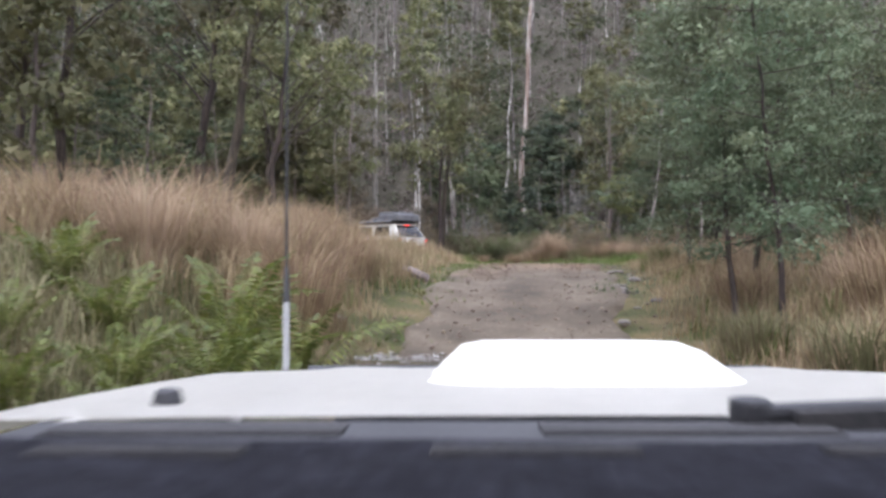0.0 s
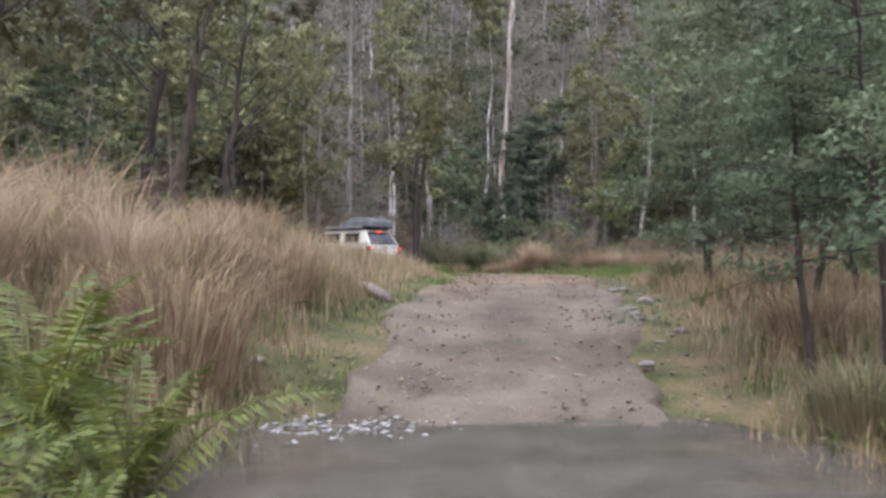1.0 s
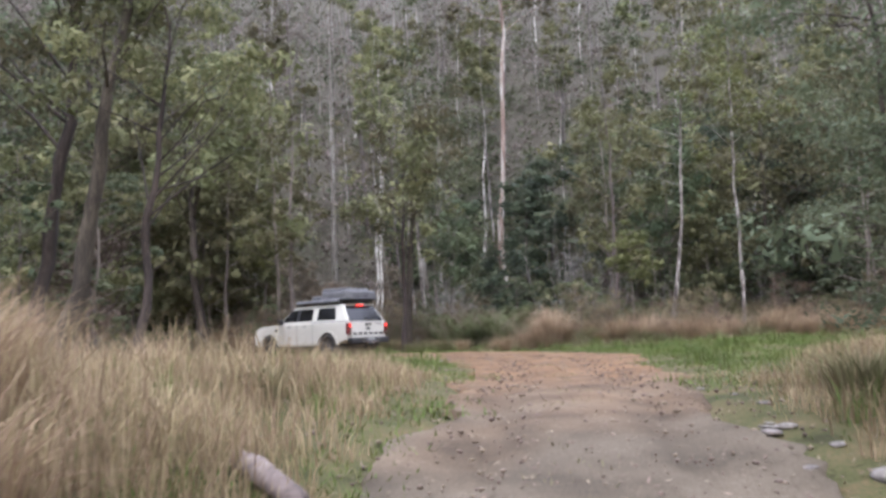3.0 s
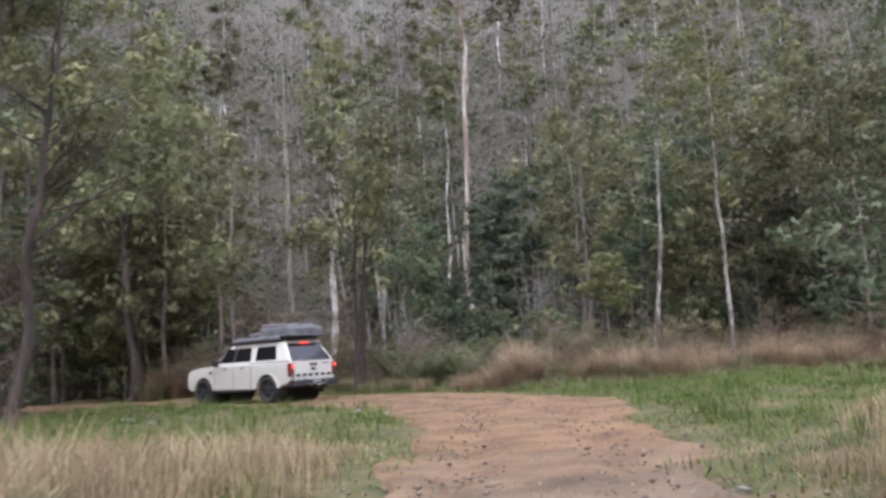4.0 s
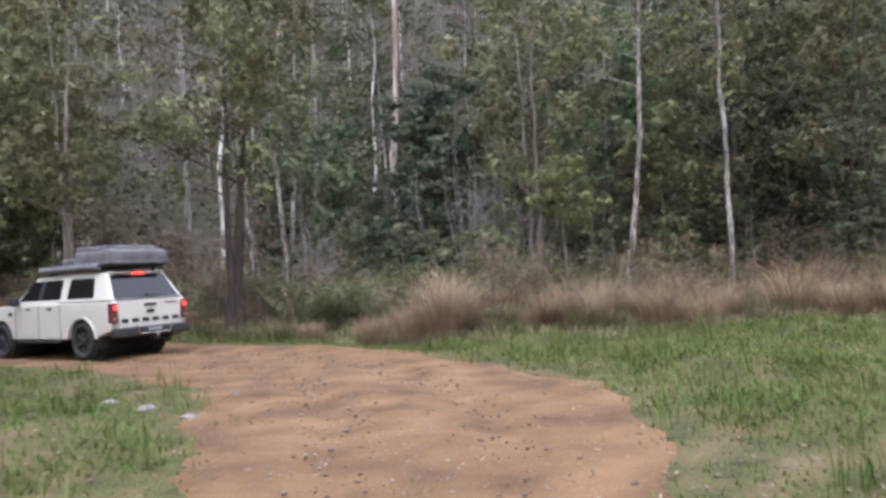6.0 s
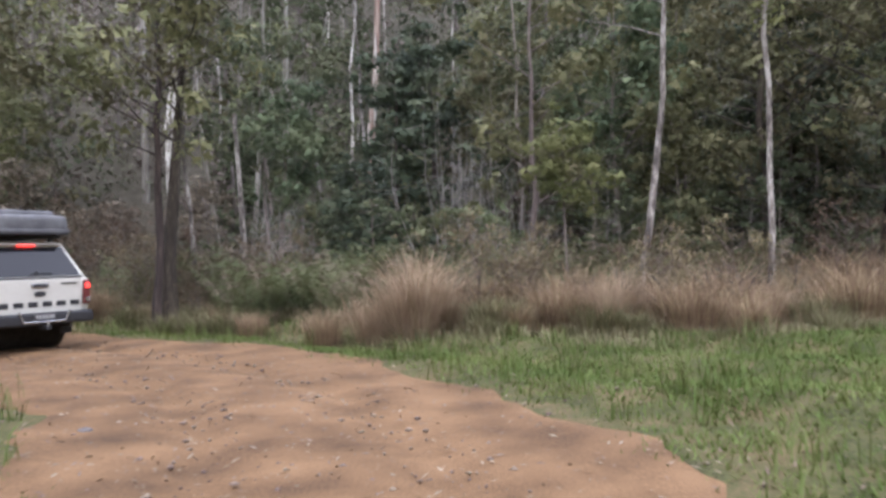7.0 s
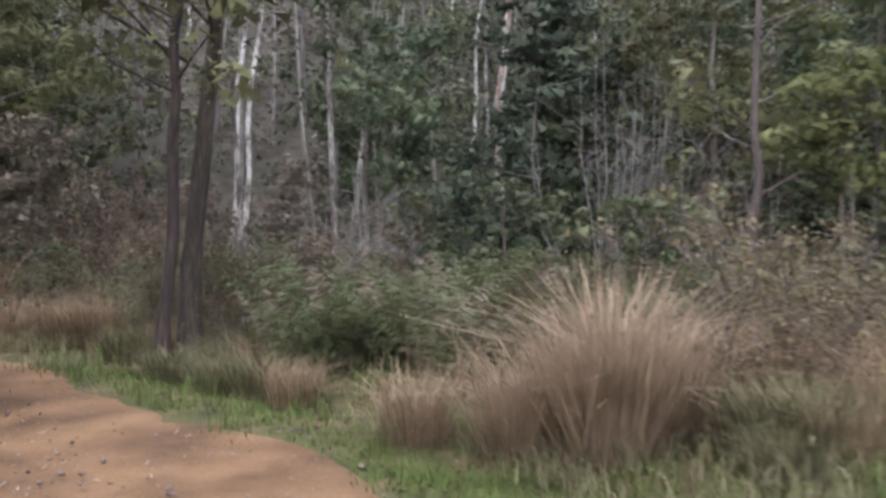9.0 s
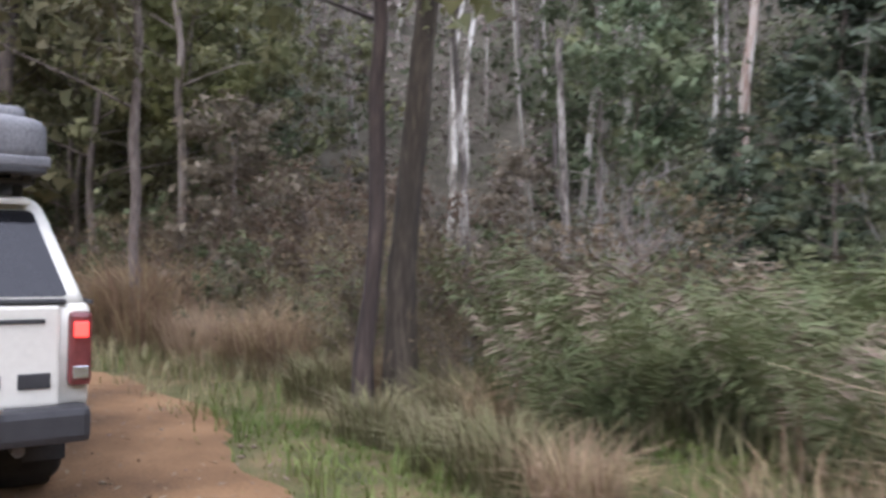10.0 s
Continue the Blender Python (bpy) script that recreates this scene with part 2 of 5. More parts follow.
# ---- mesh helpers ----
def mesh_of(name, v, f, mats, smooth=False, normals=None):
    """A mesh from an array of points and arrays of quads or triangles; normals: soft shading for leaves, one for each point."""
    me = bpy.data.meshes.new(name)
    v = np.asarray(v, dtype=np.float32)
    fs = [np.asarray(a, dtype=np.int32) for a in (f if isinstance(f, list) else [f])]
    me.vertices.add(len(v))
    me.vertices.foreach_set("co", v.ravel())
    idx = np.concatenate([a.ravel() for a in fs])
    tot = np.concatenate([np.full(len(a), a.shape[1], dtype=np.int32) for a in fs])
    me.loops.add(len(idx))
    me.loops.foreach_set("vertex_index", idx)
    me.polygons.add(len(tot))
    me.polygons.foreach_set("loop_start", np.concatenate([[0], np.cumsum(tot)[:-1]]).astype(np.int32))
    if smooth:
        me.polygons.foreach_set("use_smooth", np.ones(len(tot), dtype=bool))
    for m in mats if isinstance(mats, (list, tuple)) else [mats]:
        me.materials.append(m)
    me.update(calc_edges=True)
    me.validate()
    if normals is not None:
        me.polygons.foreach_set("use_smooth", np.ones(len(tot), dtype=bool))
        me.normals_split_custom_set_from_vertices(np.asarray(normals, dtype=np.float32))
    return me


def child(ob, parent):
    ob.parent = parent
    return ob


def part(name, bm, mat, parent=None, label="", smooth=False):
    """Links a bmesh as one mesh object under a thing or a part."""
    bmesh.ops.recalc_face_normals(bm, faces=bm.faces[:])
    me = bpy.data.meshes.new(name)
    bm.to_mesh(me)
    bm.free()
    me.materials.append(mat)
    if smooth:
        for p in me.polygons:
            p.use_smooth = True
    ob = new(name, me)
    if parent:
        ob.parent = parent
    return tagged(ob, label)


def box(size, at=(0, 0, 0), bevel=0.0, turn=(0, 0, 0), seg=2):
    bm = bmesh.new()
    bmesh.ops.create_cube(bm, size=1)
    bmesh.ops.scale(bm, vec=size, verts=bm.verts[:])
    if bevel:
        bmesh.ops.bevel(bm, geom=bm.edges[:], offset=bevel, segments=seg, affect="EDGES", profile=0.6)
    bmesh.ops.transform(bm, matrix=pose(*at, *turn), verts=bm.verts[:])
    return bm


def cylinder(r, depth, at=(0, 0, 0), turn=(0, 0, 0), n=20, r2=None, bevel=0.0):
    bm = bmesh.new()
    bmesh.ops.create_cone(bm, cap_ends=True, segments=n, radius1=r, radius2=r if r2 is None else r2, depth=depth)
    if bevel:
        rim = [e for e in bm.edges if abs(e.verts[0].co.z - e.verts[1].co.z) < 1e-6]
        bmesh.ops.bevel(bm, geom=rim, offset=bevel, segments=2, affect="EDGES", profile=0.6)
    bmesh.ops.transform(bm, matrix=pose(*at, *turn), verts=bm.verts[:])
    return bm


def profile(points, half, bevel=0.0, narrow=None, x=0.0):
    """A side outline of (y, z) points drawn out across x from -half to half; narrow(y, z) scales the width."""
    bm = bmesh.new()
    vs = [bm.verts.new((x - half, y, z)) for y, z in points]
    face = bm.faces.new(vs)
    ext = bmesh.ops.extrude_face_region(bm, geom=[face])
    for g in ext["geom"]:
        if isinstance(g, bmesh.types.BMVert):
            g.co.x = x + half
    if bevel:
        rim = [e for e in bm.edges if abs(e.verts[0].co.x - e.verts[1].co.x) < 1e-6]
        bmesh.ops.bevel(bm, geom=rim, offset=bevel, segments=3, affect="EDGES", profile=0.6)
    if narrow:
        for v in bm.verts:
            v.co.x = x + (v.co.x - x) * narrow(v.co.y, v.co.z)
    return bm


def slab(corners, thick=0.012, inset=0.0, bevel=0.0):
    """A thin plate on four corners, given anticlockwise from outside; it stands proud by thick."""
    bm = bmesh.new()
    c = [Vector(p) for p in corners]
    nrm = (c[1] - c[0]).cross(c[3] - c[0]).normalized()
    mid = sum(c, Vector()) / 4
    a = [bm.verts.new(p + (mid - p).normalized() * inset - nrm * 0.02) for p in c]
    b = [bm.verts.new(p + (mid - p).normalized() * inset + nrm * thick) for p in c]
    bm.faces.new(a[::-1]), bm.faces.new(b)
    for i in range(4):
        bm.faces.new((a[i], a[(i + 1) % 4], b[(i + 1) % 4], b[i]))
    if bevel:
        up = [e for e in bm.edges if (e.verts[0] in a) != (e.verts[1] in a)]
        bmesh.ops.bevel(bm, geom=up, offset=bevel, segments=3, affect="EDGES", profile=0.5)
    return bm


def tube(path, radii, k=7):
    """Points and quads of a tapered tube along a path."""
    path, radii = np.asarray(path, float), np.asarray(radii, float)
    d = np.gradient(path, axis=0)
    d /= np.linalg.norm(d, axis=1)[:, None] + 1e-9
    ref = np.where(np.abs(d[:, 2:3]) > 0.9, [[1.0, 0, 0]], [[0, 0, 1.0]])
    u = np.cross(d, ref)
    u /= np.linalg.norm(u, axis=1)[:, None] + 1e-9
    w = np.cross(d, u)
    a = np.linspace(0, 2 * np.pi, k, endpoint=False)
    v = path[:, None] + radii[:, None, None] * (np.cos(a)[None, :, None] * u[:, None] + np.sin(a)[None, :, None] * w[:, None])
    n = len(path)
    i, j = np.meshgrid(np.arange(n - 1), np.arange(k), indexing="ij")
    q = np.stack([i * k + j, i * k + (j + 1) % k, (i + 1) * k + (j + 1) % k, (i + 1) * k + j], -1).reshape(-1, 4)
    return v.reshape(-1, 3), q


def joined(pieces):
    vs, fs, ns, o = [], [], [], 0
    for v, f, *n in pieces:
        vs.append(v), fs.append(f + o)
        ns += n
        o += len(v)
    return (np.concatenate(vs), np.concatenate(fs), np.concatenate(ns)) if ns else (np.concatenate(vs), np.concatenate(fs))


def leaves(r, spots, length, width, droop=0.4, tri=False, loose=0.45):
    """Small lozenge leaves that turn loosely outwards and to the light, and hang by droop; shaded softly by the clump that they make up."""
    centres, out = spots
    n = len(centres)
    q = out + (0, 0, 0.35) + r.normal(size=(n, 3)) * loose
    q /= np.linalg.norm(q, axis=1)[:, None]
    a = r.normal(size=(n, 3))
    a[:, 2] -= droop * 1.5
    a -= q * np.sum(a * q, axis=1)[:, None]
    a /= np.linalg.norm(a, axis=1)[:, None] + 1e-9
    b = np.cross(q, a)
    s = r.uniform(0.6, 1.4, (n, 1))
    a, b = a * s * length / 2, b * s * width / 2
    soft_n = 0.6 * out + 0.4 * q + (0, 0, 0.15)
    soft_n /= np.linalg.norm(soft_n, axis=1)[:, None] + 1e-9
    if tri:
        v = np.stack([centres - a * 0.7 + b, centres - a * 0.5 - b, centres + a], 1).reshape(-1, 3)
        return v, np.arange(3 * n, dtype=np.int32).reshape(-1, 3), np.repeat(soft_n, 3, axis=0)
    v = np.stack([centres - a, centres - b - a * 0.1, centres + a, centres + b - a * 0.1], 1).reshape(-1, 3)
    return v, np.arange(4 * n, dtype=np.int32).reshape(-1, 4), np.repeat(soft_n, 4, axis=0)


def clumps(r, mids, radii, count, flat=0.7):
    """Points thick towards the outside of soft ellipsoids, with the outward direction of each."""
    pick = r.integers(0, len(mids), count)
    d = r.normal(size=(count, 3))
    d /= np.linalg.norm(d, axis=1)[:, None]
    out = d.copy()
    d *= r.uniform(0.1, 1, (count, 1)) ** 0.4
    d[:, 2] *= flat
    return mids[pick] + d * radii[pick][:, None], out


# ---- the lie of the land ----
ROAD = np.array([(0.3, -40), (0.3, 0), (0.6, 8), (1.3, 13), (2.2, 19), (3.1, 25), (3.4, 29), (2.7, 33), (0.5, 37), (-3.5, 41.2), (-9, 45.6), (-20, 53), (-45, 68)], float)
RISE_Y = [-40, -14, -8, 4, 7.5, 9.5, 13.5, 16.5, 19, 24, 300]
RISE_Z = [0.2, -0.6, -1.5, -1.46, -1.2, -0.93, -0.38, -0.1, 0.0, 0.0, 0.0]


def road_line():
    s = np.concatenate([[0], np.cumsum(np.linalg.norm(np.diff(ROAD, axis=0), axis=1))])
    q = np.arange(0, s[-1], 0.25)
    p = np.stack([np.interp(q, s, ROAD[:, 0]), np.interp(q, s, ROAD[:, 1])], 1)
    for _ in range(30):
        p[1:-1] = (p[:-2] + 2 * p[1:-1] + p[2:]) / 4
    return p


LINE = road_line()


def road_gap(x, y):
    """Distance to the middle of the track, and the side (left below zero)."""
    x, y = np.asarray(x, float), np.asarray(y, float)
    out, side = np.full(x.shape, 1e9), np.ones(x.shape)
    pts, dirs = LINE[::4], np.gradient(LINE, axis=0)[::4]
    for p, d in zip(pts, dirs):
        dx, dy = x - p[0], y - p[1]
        r = np.hypot(dx, dy)
        near = r < out
        out = np.where(near, r, out)
        side = np.where(near, np.sign(dx * d[1] - dy * d[0]), side)
    return out, side


def smooth(a, b, x):
    k = np.clip((x - a) / (b - a), 0, 1)
    return k * k * (3 - 2 * k)


def land(x, y, gap=None):
    """The ground's height."""
    x, y = np.asarray(x, float), np.asarray(y, float)
    g, side = gap if gap is not None else road_gap(x, y)
    base = np.interp(y, RISE_Y, RISE_Z)
    left = np.interp(y, [-40, -6, 2, 6, 10, 18, 26, 40], [0.5, -0.6, -0.75, -0.35, 0.25, 0.3, 0.1, 0.0])
    right = np.interp(y, [-40, -6, 2, 6, 12, 20, 30, 40], [0.5, -0.7, -0.9, -0.6, -0.15, 0.1, 0.1, 0.0])
    bank = np.where(side < 0, left, right)
    k = smooth(1.6, 4.2, g)
    z = base * (1 - k) + bank * k
    lump = 0.12 * np.sin(x * 0.9 + 1.3) * np.sin(y * 0.7) + 0.07 * np.sin(x * 2.1 + y * 1.4)
    z = z + lump * smooth(1.8, 4, g)
    z = z + 0.5 * smooth(6, 20, x - 4) * smooth(28, 44, y)
    far = np.maximum(0, y - 63)
    hill = 0.62 * np.maximum(0, far - 4) + 5 * (1 - np.exp(-far / 30))
    hill = hill + 0.4 * np.maximum(0, np.abs(x - 5) - 38)
    hill = hill + 0.3 * np.maximum(0, -45 - y)
    hill = np.minimum(hill, 140) + smooth(50, 90, y) * 2.5 * np.sin(x * 0.06 + 0.6) * np.cos(y * 0.045)
    return z + hill


def ground_sheet():
    def axis(lo, hi, a, b, fine, grow):
        mid = list(np.arange(a, b, fine))
        s, p = fine, b
        up = []
        while p < hi:
            up.append(p)
            s *= grow
            p += s
        s, p = fine, a
        down = []
        while p > lo:
            s *= grow
            p -= s
            down.append(p)
        return np.array(down[::-1] + mid + up + [hi])
    xs, ys = axis(-420, 420, -14, 20, 0.4, 1.12), axis(-300, 520, -8, 52, 0.4, 1.1)
    x, y = np.meshgrid(xs, ys)
    gap = road_gap(x, y)
    z = land(x, y, gap) - 0.2 * (1 - smooth(1.0, 1.6, gap[0]))
    v = np.stack([x, y, z], -1).reshape(-1, 3)
    n, w = len(ys), len(xs)
    i, j = np.meshgrid(np.arange(n - 1), np.arange(w - 1), indexing="ij")
    q = np.stack([i * w + j, i * w + j + 1, (i + 1) * w + j + 1, (i + 1) * w + j], -1).reshape(-1, 4)
    return tagged(new("ground", mesh_of("ground", v, q, SOIL, True)), "damp soil with leaf litter and hillside", "ground", kind="structure")


def half_width(y):
    """Half the width of the track."""
    return 1.5 + 0.95 * smooth(20, 32, y)


def track():
    """The track: a ribbon with two wheel ruts and ragged edges."""
    d = np.gradient(LINE, axis=0)
    d /= np.linalg.norm(d, axis=1)[:, None]
    nrm = np.stack([d[:, 1], -d[:, 0]], 1)
    r = np.random.default_rng(3)
    y = LINE[:, 1]
    wide = half_width(y) + 0.2 * np.sin(np.arange(len(LINE)) * 0.21) + 0.12 * np.sin(np.arange(len(LINE)) * 0.57)
    us = np.linspace(-1, 1, 27)
    rows = []
    for u in us:
        w = wide * u + (np.abs(u) > 0.9) * r.uniform(-0.09, 0.09, len(LINE))
        rows.append(LINE + nrm * w[:, None])
    p = np.stack(rows, 1)
    z = land(p[..., 0], p[..., 1]) + 0.02
    off = wide[:, None] * us[None]
    z -= 0.07 * np.exp(-((np.abs(off) - 0.8) / 0.24) ** 2)
    z += r.normal(0, 0.0015, z.shape)
    z -= 0.1 * (np.abs(us)[None] > 0.99)
    v = np.concatenate([p, z[..., None]], -1).reshape(-1, 3)
    n, w = len(LINE), len(us)
    i, j = np.meshgrid(np.arange(n - 1), np.arange(w - 1), indexing="ij")
    q = np.stack([i * w + j, i * w + j + 1, (i + 1) * w + j + 1, (i + 1) * w + j], -1).reshape(-1, 4)
    return tagged(new("road", mesh_of("road", v, q, DIRT, True)), "rutted gravel and orange dirt forest track", "road", kind="structure")


ground_sheet()
track()


def creek():
    x, y = np.meshgrid(np.arange(-30, 31, 0.5), np.arange(-10, 10.2, 0.25))
    z = -0.99 + 0.012 * np.sin(x * 3 + y * 2) + 0.01 * np.sin(y * 6 - x)
    v = np.stack([x, y, z], -1).reshape(-1, 3)
    n, w = x.shape
    i, j = np.meshgrid(np.arange(n - 1), np.arange(w - 1), indexing="ij")
    q = np.stack([i * w + j, i * w + j + 1, (i + 1) * w + j + 1, (i + 1) * w + j], -1).reshape(-1, 4)
    tagged(new("water", mesh_of("water", v, q, WATER, True)), "shallow brown creek crossing the track", "water", kind="structure")


creek()


# ---- trees ----
def bent(r, h, lean, n=9, wander=0.02):
    t = np.linspace(0, 1, n)
    x = np.cumsum(r.normal(0, wander * h / n ** 0.5, (n, 2)), axis=0)
    x -= x[0]
    return np.column_stack([x[:, 0] + np.tan(radians(lean[0])) * h * t, x[:, 1] + np.tan(radians(lean[1])) * h * t, h * t])


def thing(name, label, category, group="", kind=""):
    return tagged(new(name), label, category, group, kind)


def tree(name, label, seed, h, r0, bark, leaf, crown=(0.45, 1.0), limbs=12, reach=0.2, count=2600, size=(0.2, 0.06), clump=0.9, lean=(0, 0), droop=0.5, flat=0.7, up=0.5, twigs=2, k=6, category="tree", wander=0.02, rough=0.15, core=2.0, tri=True, thin=0.85, fine=0.66):
    """A tapered trunk with limbs, and a crown of many small leaves in clumps at the limbs' ends."""
    r = np.random.default_rng(seed)
    base = thing(name, label, category)
    trunk = bent(r, h, lean, 15, wander)
    tz = np.linspace(0, 1, len(trunk))
    rad = r0 * (1 - thin * tz) + 0.35 * r0 * np.exp(-tz * 22)
    trunk[0, 2] = -0.3
    tv, tf = tube(trunk, rad, k + 2)
    axis = np.repeat(trunk, k + 2, axis=0)
    tv = axis + (tv - axis) * r.uniform(1 - rough, 1 + rough, (len(tv), 1))
    wood, mids, radii = [(tv, tf)], [], []
    for i in range(limbs):
        s = r.uniform(*crown) if crown[1] < 1 else crown[0] + (0.97 - crown[0]) * (i + r.uniform(0, 1)) / limbs
        at = np.array([np.interp(s, tz, trunk[:, c]) for c in range(3)])
        a = r.uniform(0, 2 * np.pi)
        ln = reach * h * r.uniform(0.5, 1.2) * (1.25 - 0.6 * s)
        dirn = np.array([np.cos(a), np.sin(a), up * r.uniform(0.5, 1.4)])
        steps = np.linspace(0, 1, 4)[:, None]
        path = at + dirn * ln * steps + r.normal(0, 0.05 * ln, (4, 3)) * steps
        lr = max(0.012, r0 * 0.34 * (1 - 0.7 * s))
        wood.append(tube(path, lr * (1 - 0.75 * steps[:, 0]), 4))
        for j in range(twigs):
            f = r.uniform(0.4, 1)
            p0 = at + dirn * ln * f
            p1 = p0 + r.normal(0, 0.35 * ln, 3) + (0, 0, 0.1 * ln)
            wood.append(tube([p0, (p0 + p1) / 2 + r.normal(0, 0.04, 3), p1], [lr * 0.4, lr * 0.3, lr * 0.12], 3))
            mids.append(p1), radii.append(clump * r.uniform(0.6, 1.25))
        mids.append(path[-1]), radii.append(clump * r.uniform(0.6, 1.25))
    v, f = joined(wood)
    child(new("trunk", mesh_of("trunk", v, f, bark, True)), base)
    if leaf:
        pts = clumps(r, np.array(mids), np.array(radii), count, flat)
        inner = clumps(r, np.array(mids), np.array(radii) * 0.72, count // 4, flat)
        v, f, soft_n = joined([leaves(r, pts, size[0] * fine, size[1] * fine, droop, tri), leaves(r, inner, size[0] * core, size[1] * core * 1.24, droop, tri, 0.3)])
        child(new("crown", mesh_of("crown", v, f, leaf, normals=soft_n)), base)
    return base


def stand(ob, x, y, turn=0, s=1.0, sink=0.0):
    ob.matrix_basis = pose(x, y, float(land(x, y)) - sink, 0, 0, turn) @ Matrix.Scale(s, 4)
    return ob


def again(ob, x, y, turn=0, s=1.0):
    return copy_thing(ob, pose(x, y, float(land(x, y)), 0, 0, turn) @ Matrix.Scale(s, 4))


PALE = [tree("gum_tree", "tall slender gum tree with pale smooth bark", 20 + i, 19 + 2 * i, 0.115, BARK_PALE, LEAF_GUM, (0.62, 1.0), 11, 0.1, 2200, (0.25, 0.1), 0.9, lean=(l, 0))
        for i, l in enumerate((0.5, 1.5, -0.8))]
BROWN = [tree("gum_tree", "gum tree with rough grey-brown bark", 40 + i, 15 + 2 * i, 0.13, BARK_GREY, LEAF_GUM, (0.3, 1.0), 16, 0.16, 4200, (0.18, 0.078), 0.8, lean=(l, 0)) for i, l in enumerate((1.0, -1.5, 3.0))]
DARK = [tree("stringybark_tree", "dark trunk with shaggy stringy bark", 60 + i, 14 + i, 0.24, BARK_DARK, LEAF_GUM, (0.42, 1.0), 15, 0.2, 4200, (0.165, 0.072), 0.8, lean=(l, 0), up=0.9, wander=0.035, rough=0.24) for i, l in enumerate((1.5, -2.0, 6.0))]
WATTLE = [tree("wattle_tree", "bushy dark green wattle with feathery leaves", 80 + i, 7.5 + 1.5 * i, 0.1, BARK_GREY, LEAF_WATTLE, (0.1, 1.0), 20, 0.27, 4000, (0.17, 0.072), 0.7, flat=0.4, up=0.35, droop=0.2) for i in range(4)]
OLIVE = [tree("tea_tree", "olive green tea tree with fine drooping leaves", 100 + i, 7 + 1.6 * i, 0.09, BARK_GREY, LEAF_GUM, (0.15, 1.0), 18, 0.24, 4000, (0.16, 0.072), 0.68, flat=0.7, up=0.6, droop=0.5) for i in range(3)]
SHRUB = [tree("shrub", "green undergrowth shrub at the forest edge", 120 + i, 2.0 + 0.5 * i, 0.035, BARK_GREY, LEAF_SHRUB, (0.02, 1.0), 13, 0.42, 1150, (0.105, 0.05), 0.36, flat=0.7, up=0.6, droop=0.2, k=5, category="shrub") for i in range(3)]
DRY = tree("dead_bush", "tall bush with dead brown leaves", 196, 5, 0.06, BARK_GREY, LEAF_DEAD, (0.1, 1.0), 20, 0.26, 4200, (0.125, 0.055), 0.6, flat=0.7, up=0.7, category="shrub")
FRESH = tree("green_shrub", "fresh green shrub at the forest edge", 197, 2.4, 0.035, BARK_GREY, LEAF_BRIGHT, (0.05, 1.0), 14, 0.4, 2200, (0.115, 0.058), 0.4, category="shrub")
GLOOM = tree("blackwood_tree", "dense dark green blackwood at the forest edge", 198, 7.5, 0.12, BARK_DARK, LEAF_DARK, (0.06, 1.0), 34, 0.24, 9000, (0.14, 0.06), 0.7, flat=0.5, up=0.3, droop=0.3)
HEATH = [tree("heath_bush", "low twiggy brown heath bush in the dry grass", 210 + i, 1.15 + 0.2 * i, 0.016, TWIG_BROWN, LEAF_HEATH, (0.02, 1.0), 18, 0.5, 1500, (0.05, 0.022), 0.24, flat=0.8, up=0.9, droop=0.1, k=3, twigs=3, category="shrub", core=1.3, fine=0.7) for i in range(3)]
BROAD = [tree("wattle_tree", "broad old wattle with a wide olive green crown", 220 + i, 11.5 + i, 0.17, BARK_DARK, m, (0.16, 1.0), 30, 0.36, 9500, (0.15, 0.064), 1.15, flat=0.55, up=0.5, droop=0.3) for i, m in enumerate((LEAF_GUM, LEAF_WATTLE))]
HIGH = [tree("gum_tree", "slender dark green gum with a bare lower trunk", 180 + i, 9 + i, 0.1, BARK_GREY, LEAF_WATTLE, (0.4, 1.0), 20, 0.2, 5200, (0.16, 0.07), 0.75, flat=0.75, up=0.6, droop=0.5, lean=(l, 0)) for i, l in enumerate((1.5, -2))]
BARE = [tree("bare_shrub", "leafless grey brushwood with thin twigs", 140 + i, 4.5 + i, 0.06, TWIG, None, (0.05, 1.0), 34, 0.3, 0, twigs=5, up=0.9, k=5, category="shrub") for i in range(2)]
SAPLING = [tree("wattle_sapling", "thin dark wattle sapling with feathery layered leaves", 170 + i, 4.6 + 0.5 * i, 0.045, BARK_DARK, LEAF_SAPLING, (0.2, 1.0), 24, 0.24, 8000, (0.08, 0.026), 0.55, flat=0.35, up=0.12, droop=0.1, twigs=3, lean=(l, 0), core=1.6, fine=0.9) for i, l in enumerate((3, -5, 8))]
RED = tree("red_gum_tree", "tall gum tree with peeling red and cream bark", 160, 36, 0.25, BARK_RED, LEAF_GUM, (0.55, 1.0), 16, 0.12, 6000, (0.26, 0.11), 1.3, lean=(0.3, 0), k=10)
stand(RED, 7.2, 73.4)

DEAD = tree("dead_tree", "tall dead white tree with twisted bare limbs", 190, 17, 0.08, BARK_MID, None, (0.35, 1.0), 12, 0.17, 0, twigs=3, up=0.7, lean=(1, 0))
stand(DEAD, 0.3, 45.9, 0, 0.74)
SNAG = tree("dead_stump", "tall broken-off pale dead trunk without branches", 205, 7.2, 0.115, BARK_MID, None, (0.5, 0.9), 2, 0.05, 0, twigs=1, up=0.8, lean=(-0.15, 0), rough=0.2, thin=0.25)
stand(SNAG, 0.6, 56)
YELLOW = tree("young_wattle", "young tree with yellow-green leaves high up", 206, 5.2, 0.05, BARK_GREY, LEAF_YELLOW, (0.55, 1.0), 16, 0.2, 3200, (0.12, 0.055), 0.5, flat=0.6, droop=0.4)
stand(YELLOW, 9.2, 42.6, 0, 0.86)
again(YELLOW, -7.5, 52, 300, 1.7)
stand(DRY, -1.2, 62)
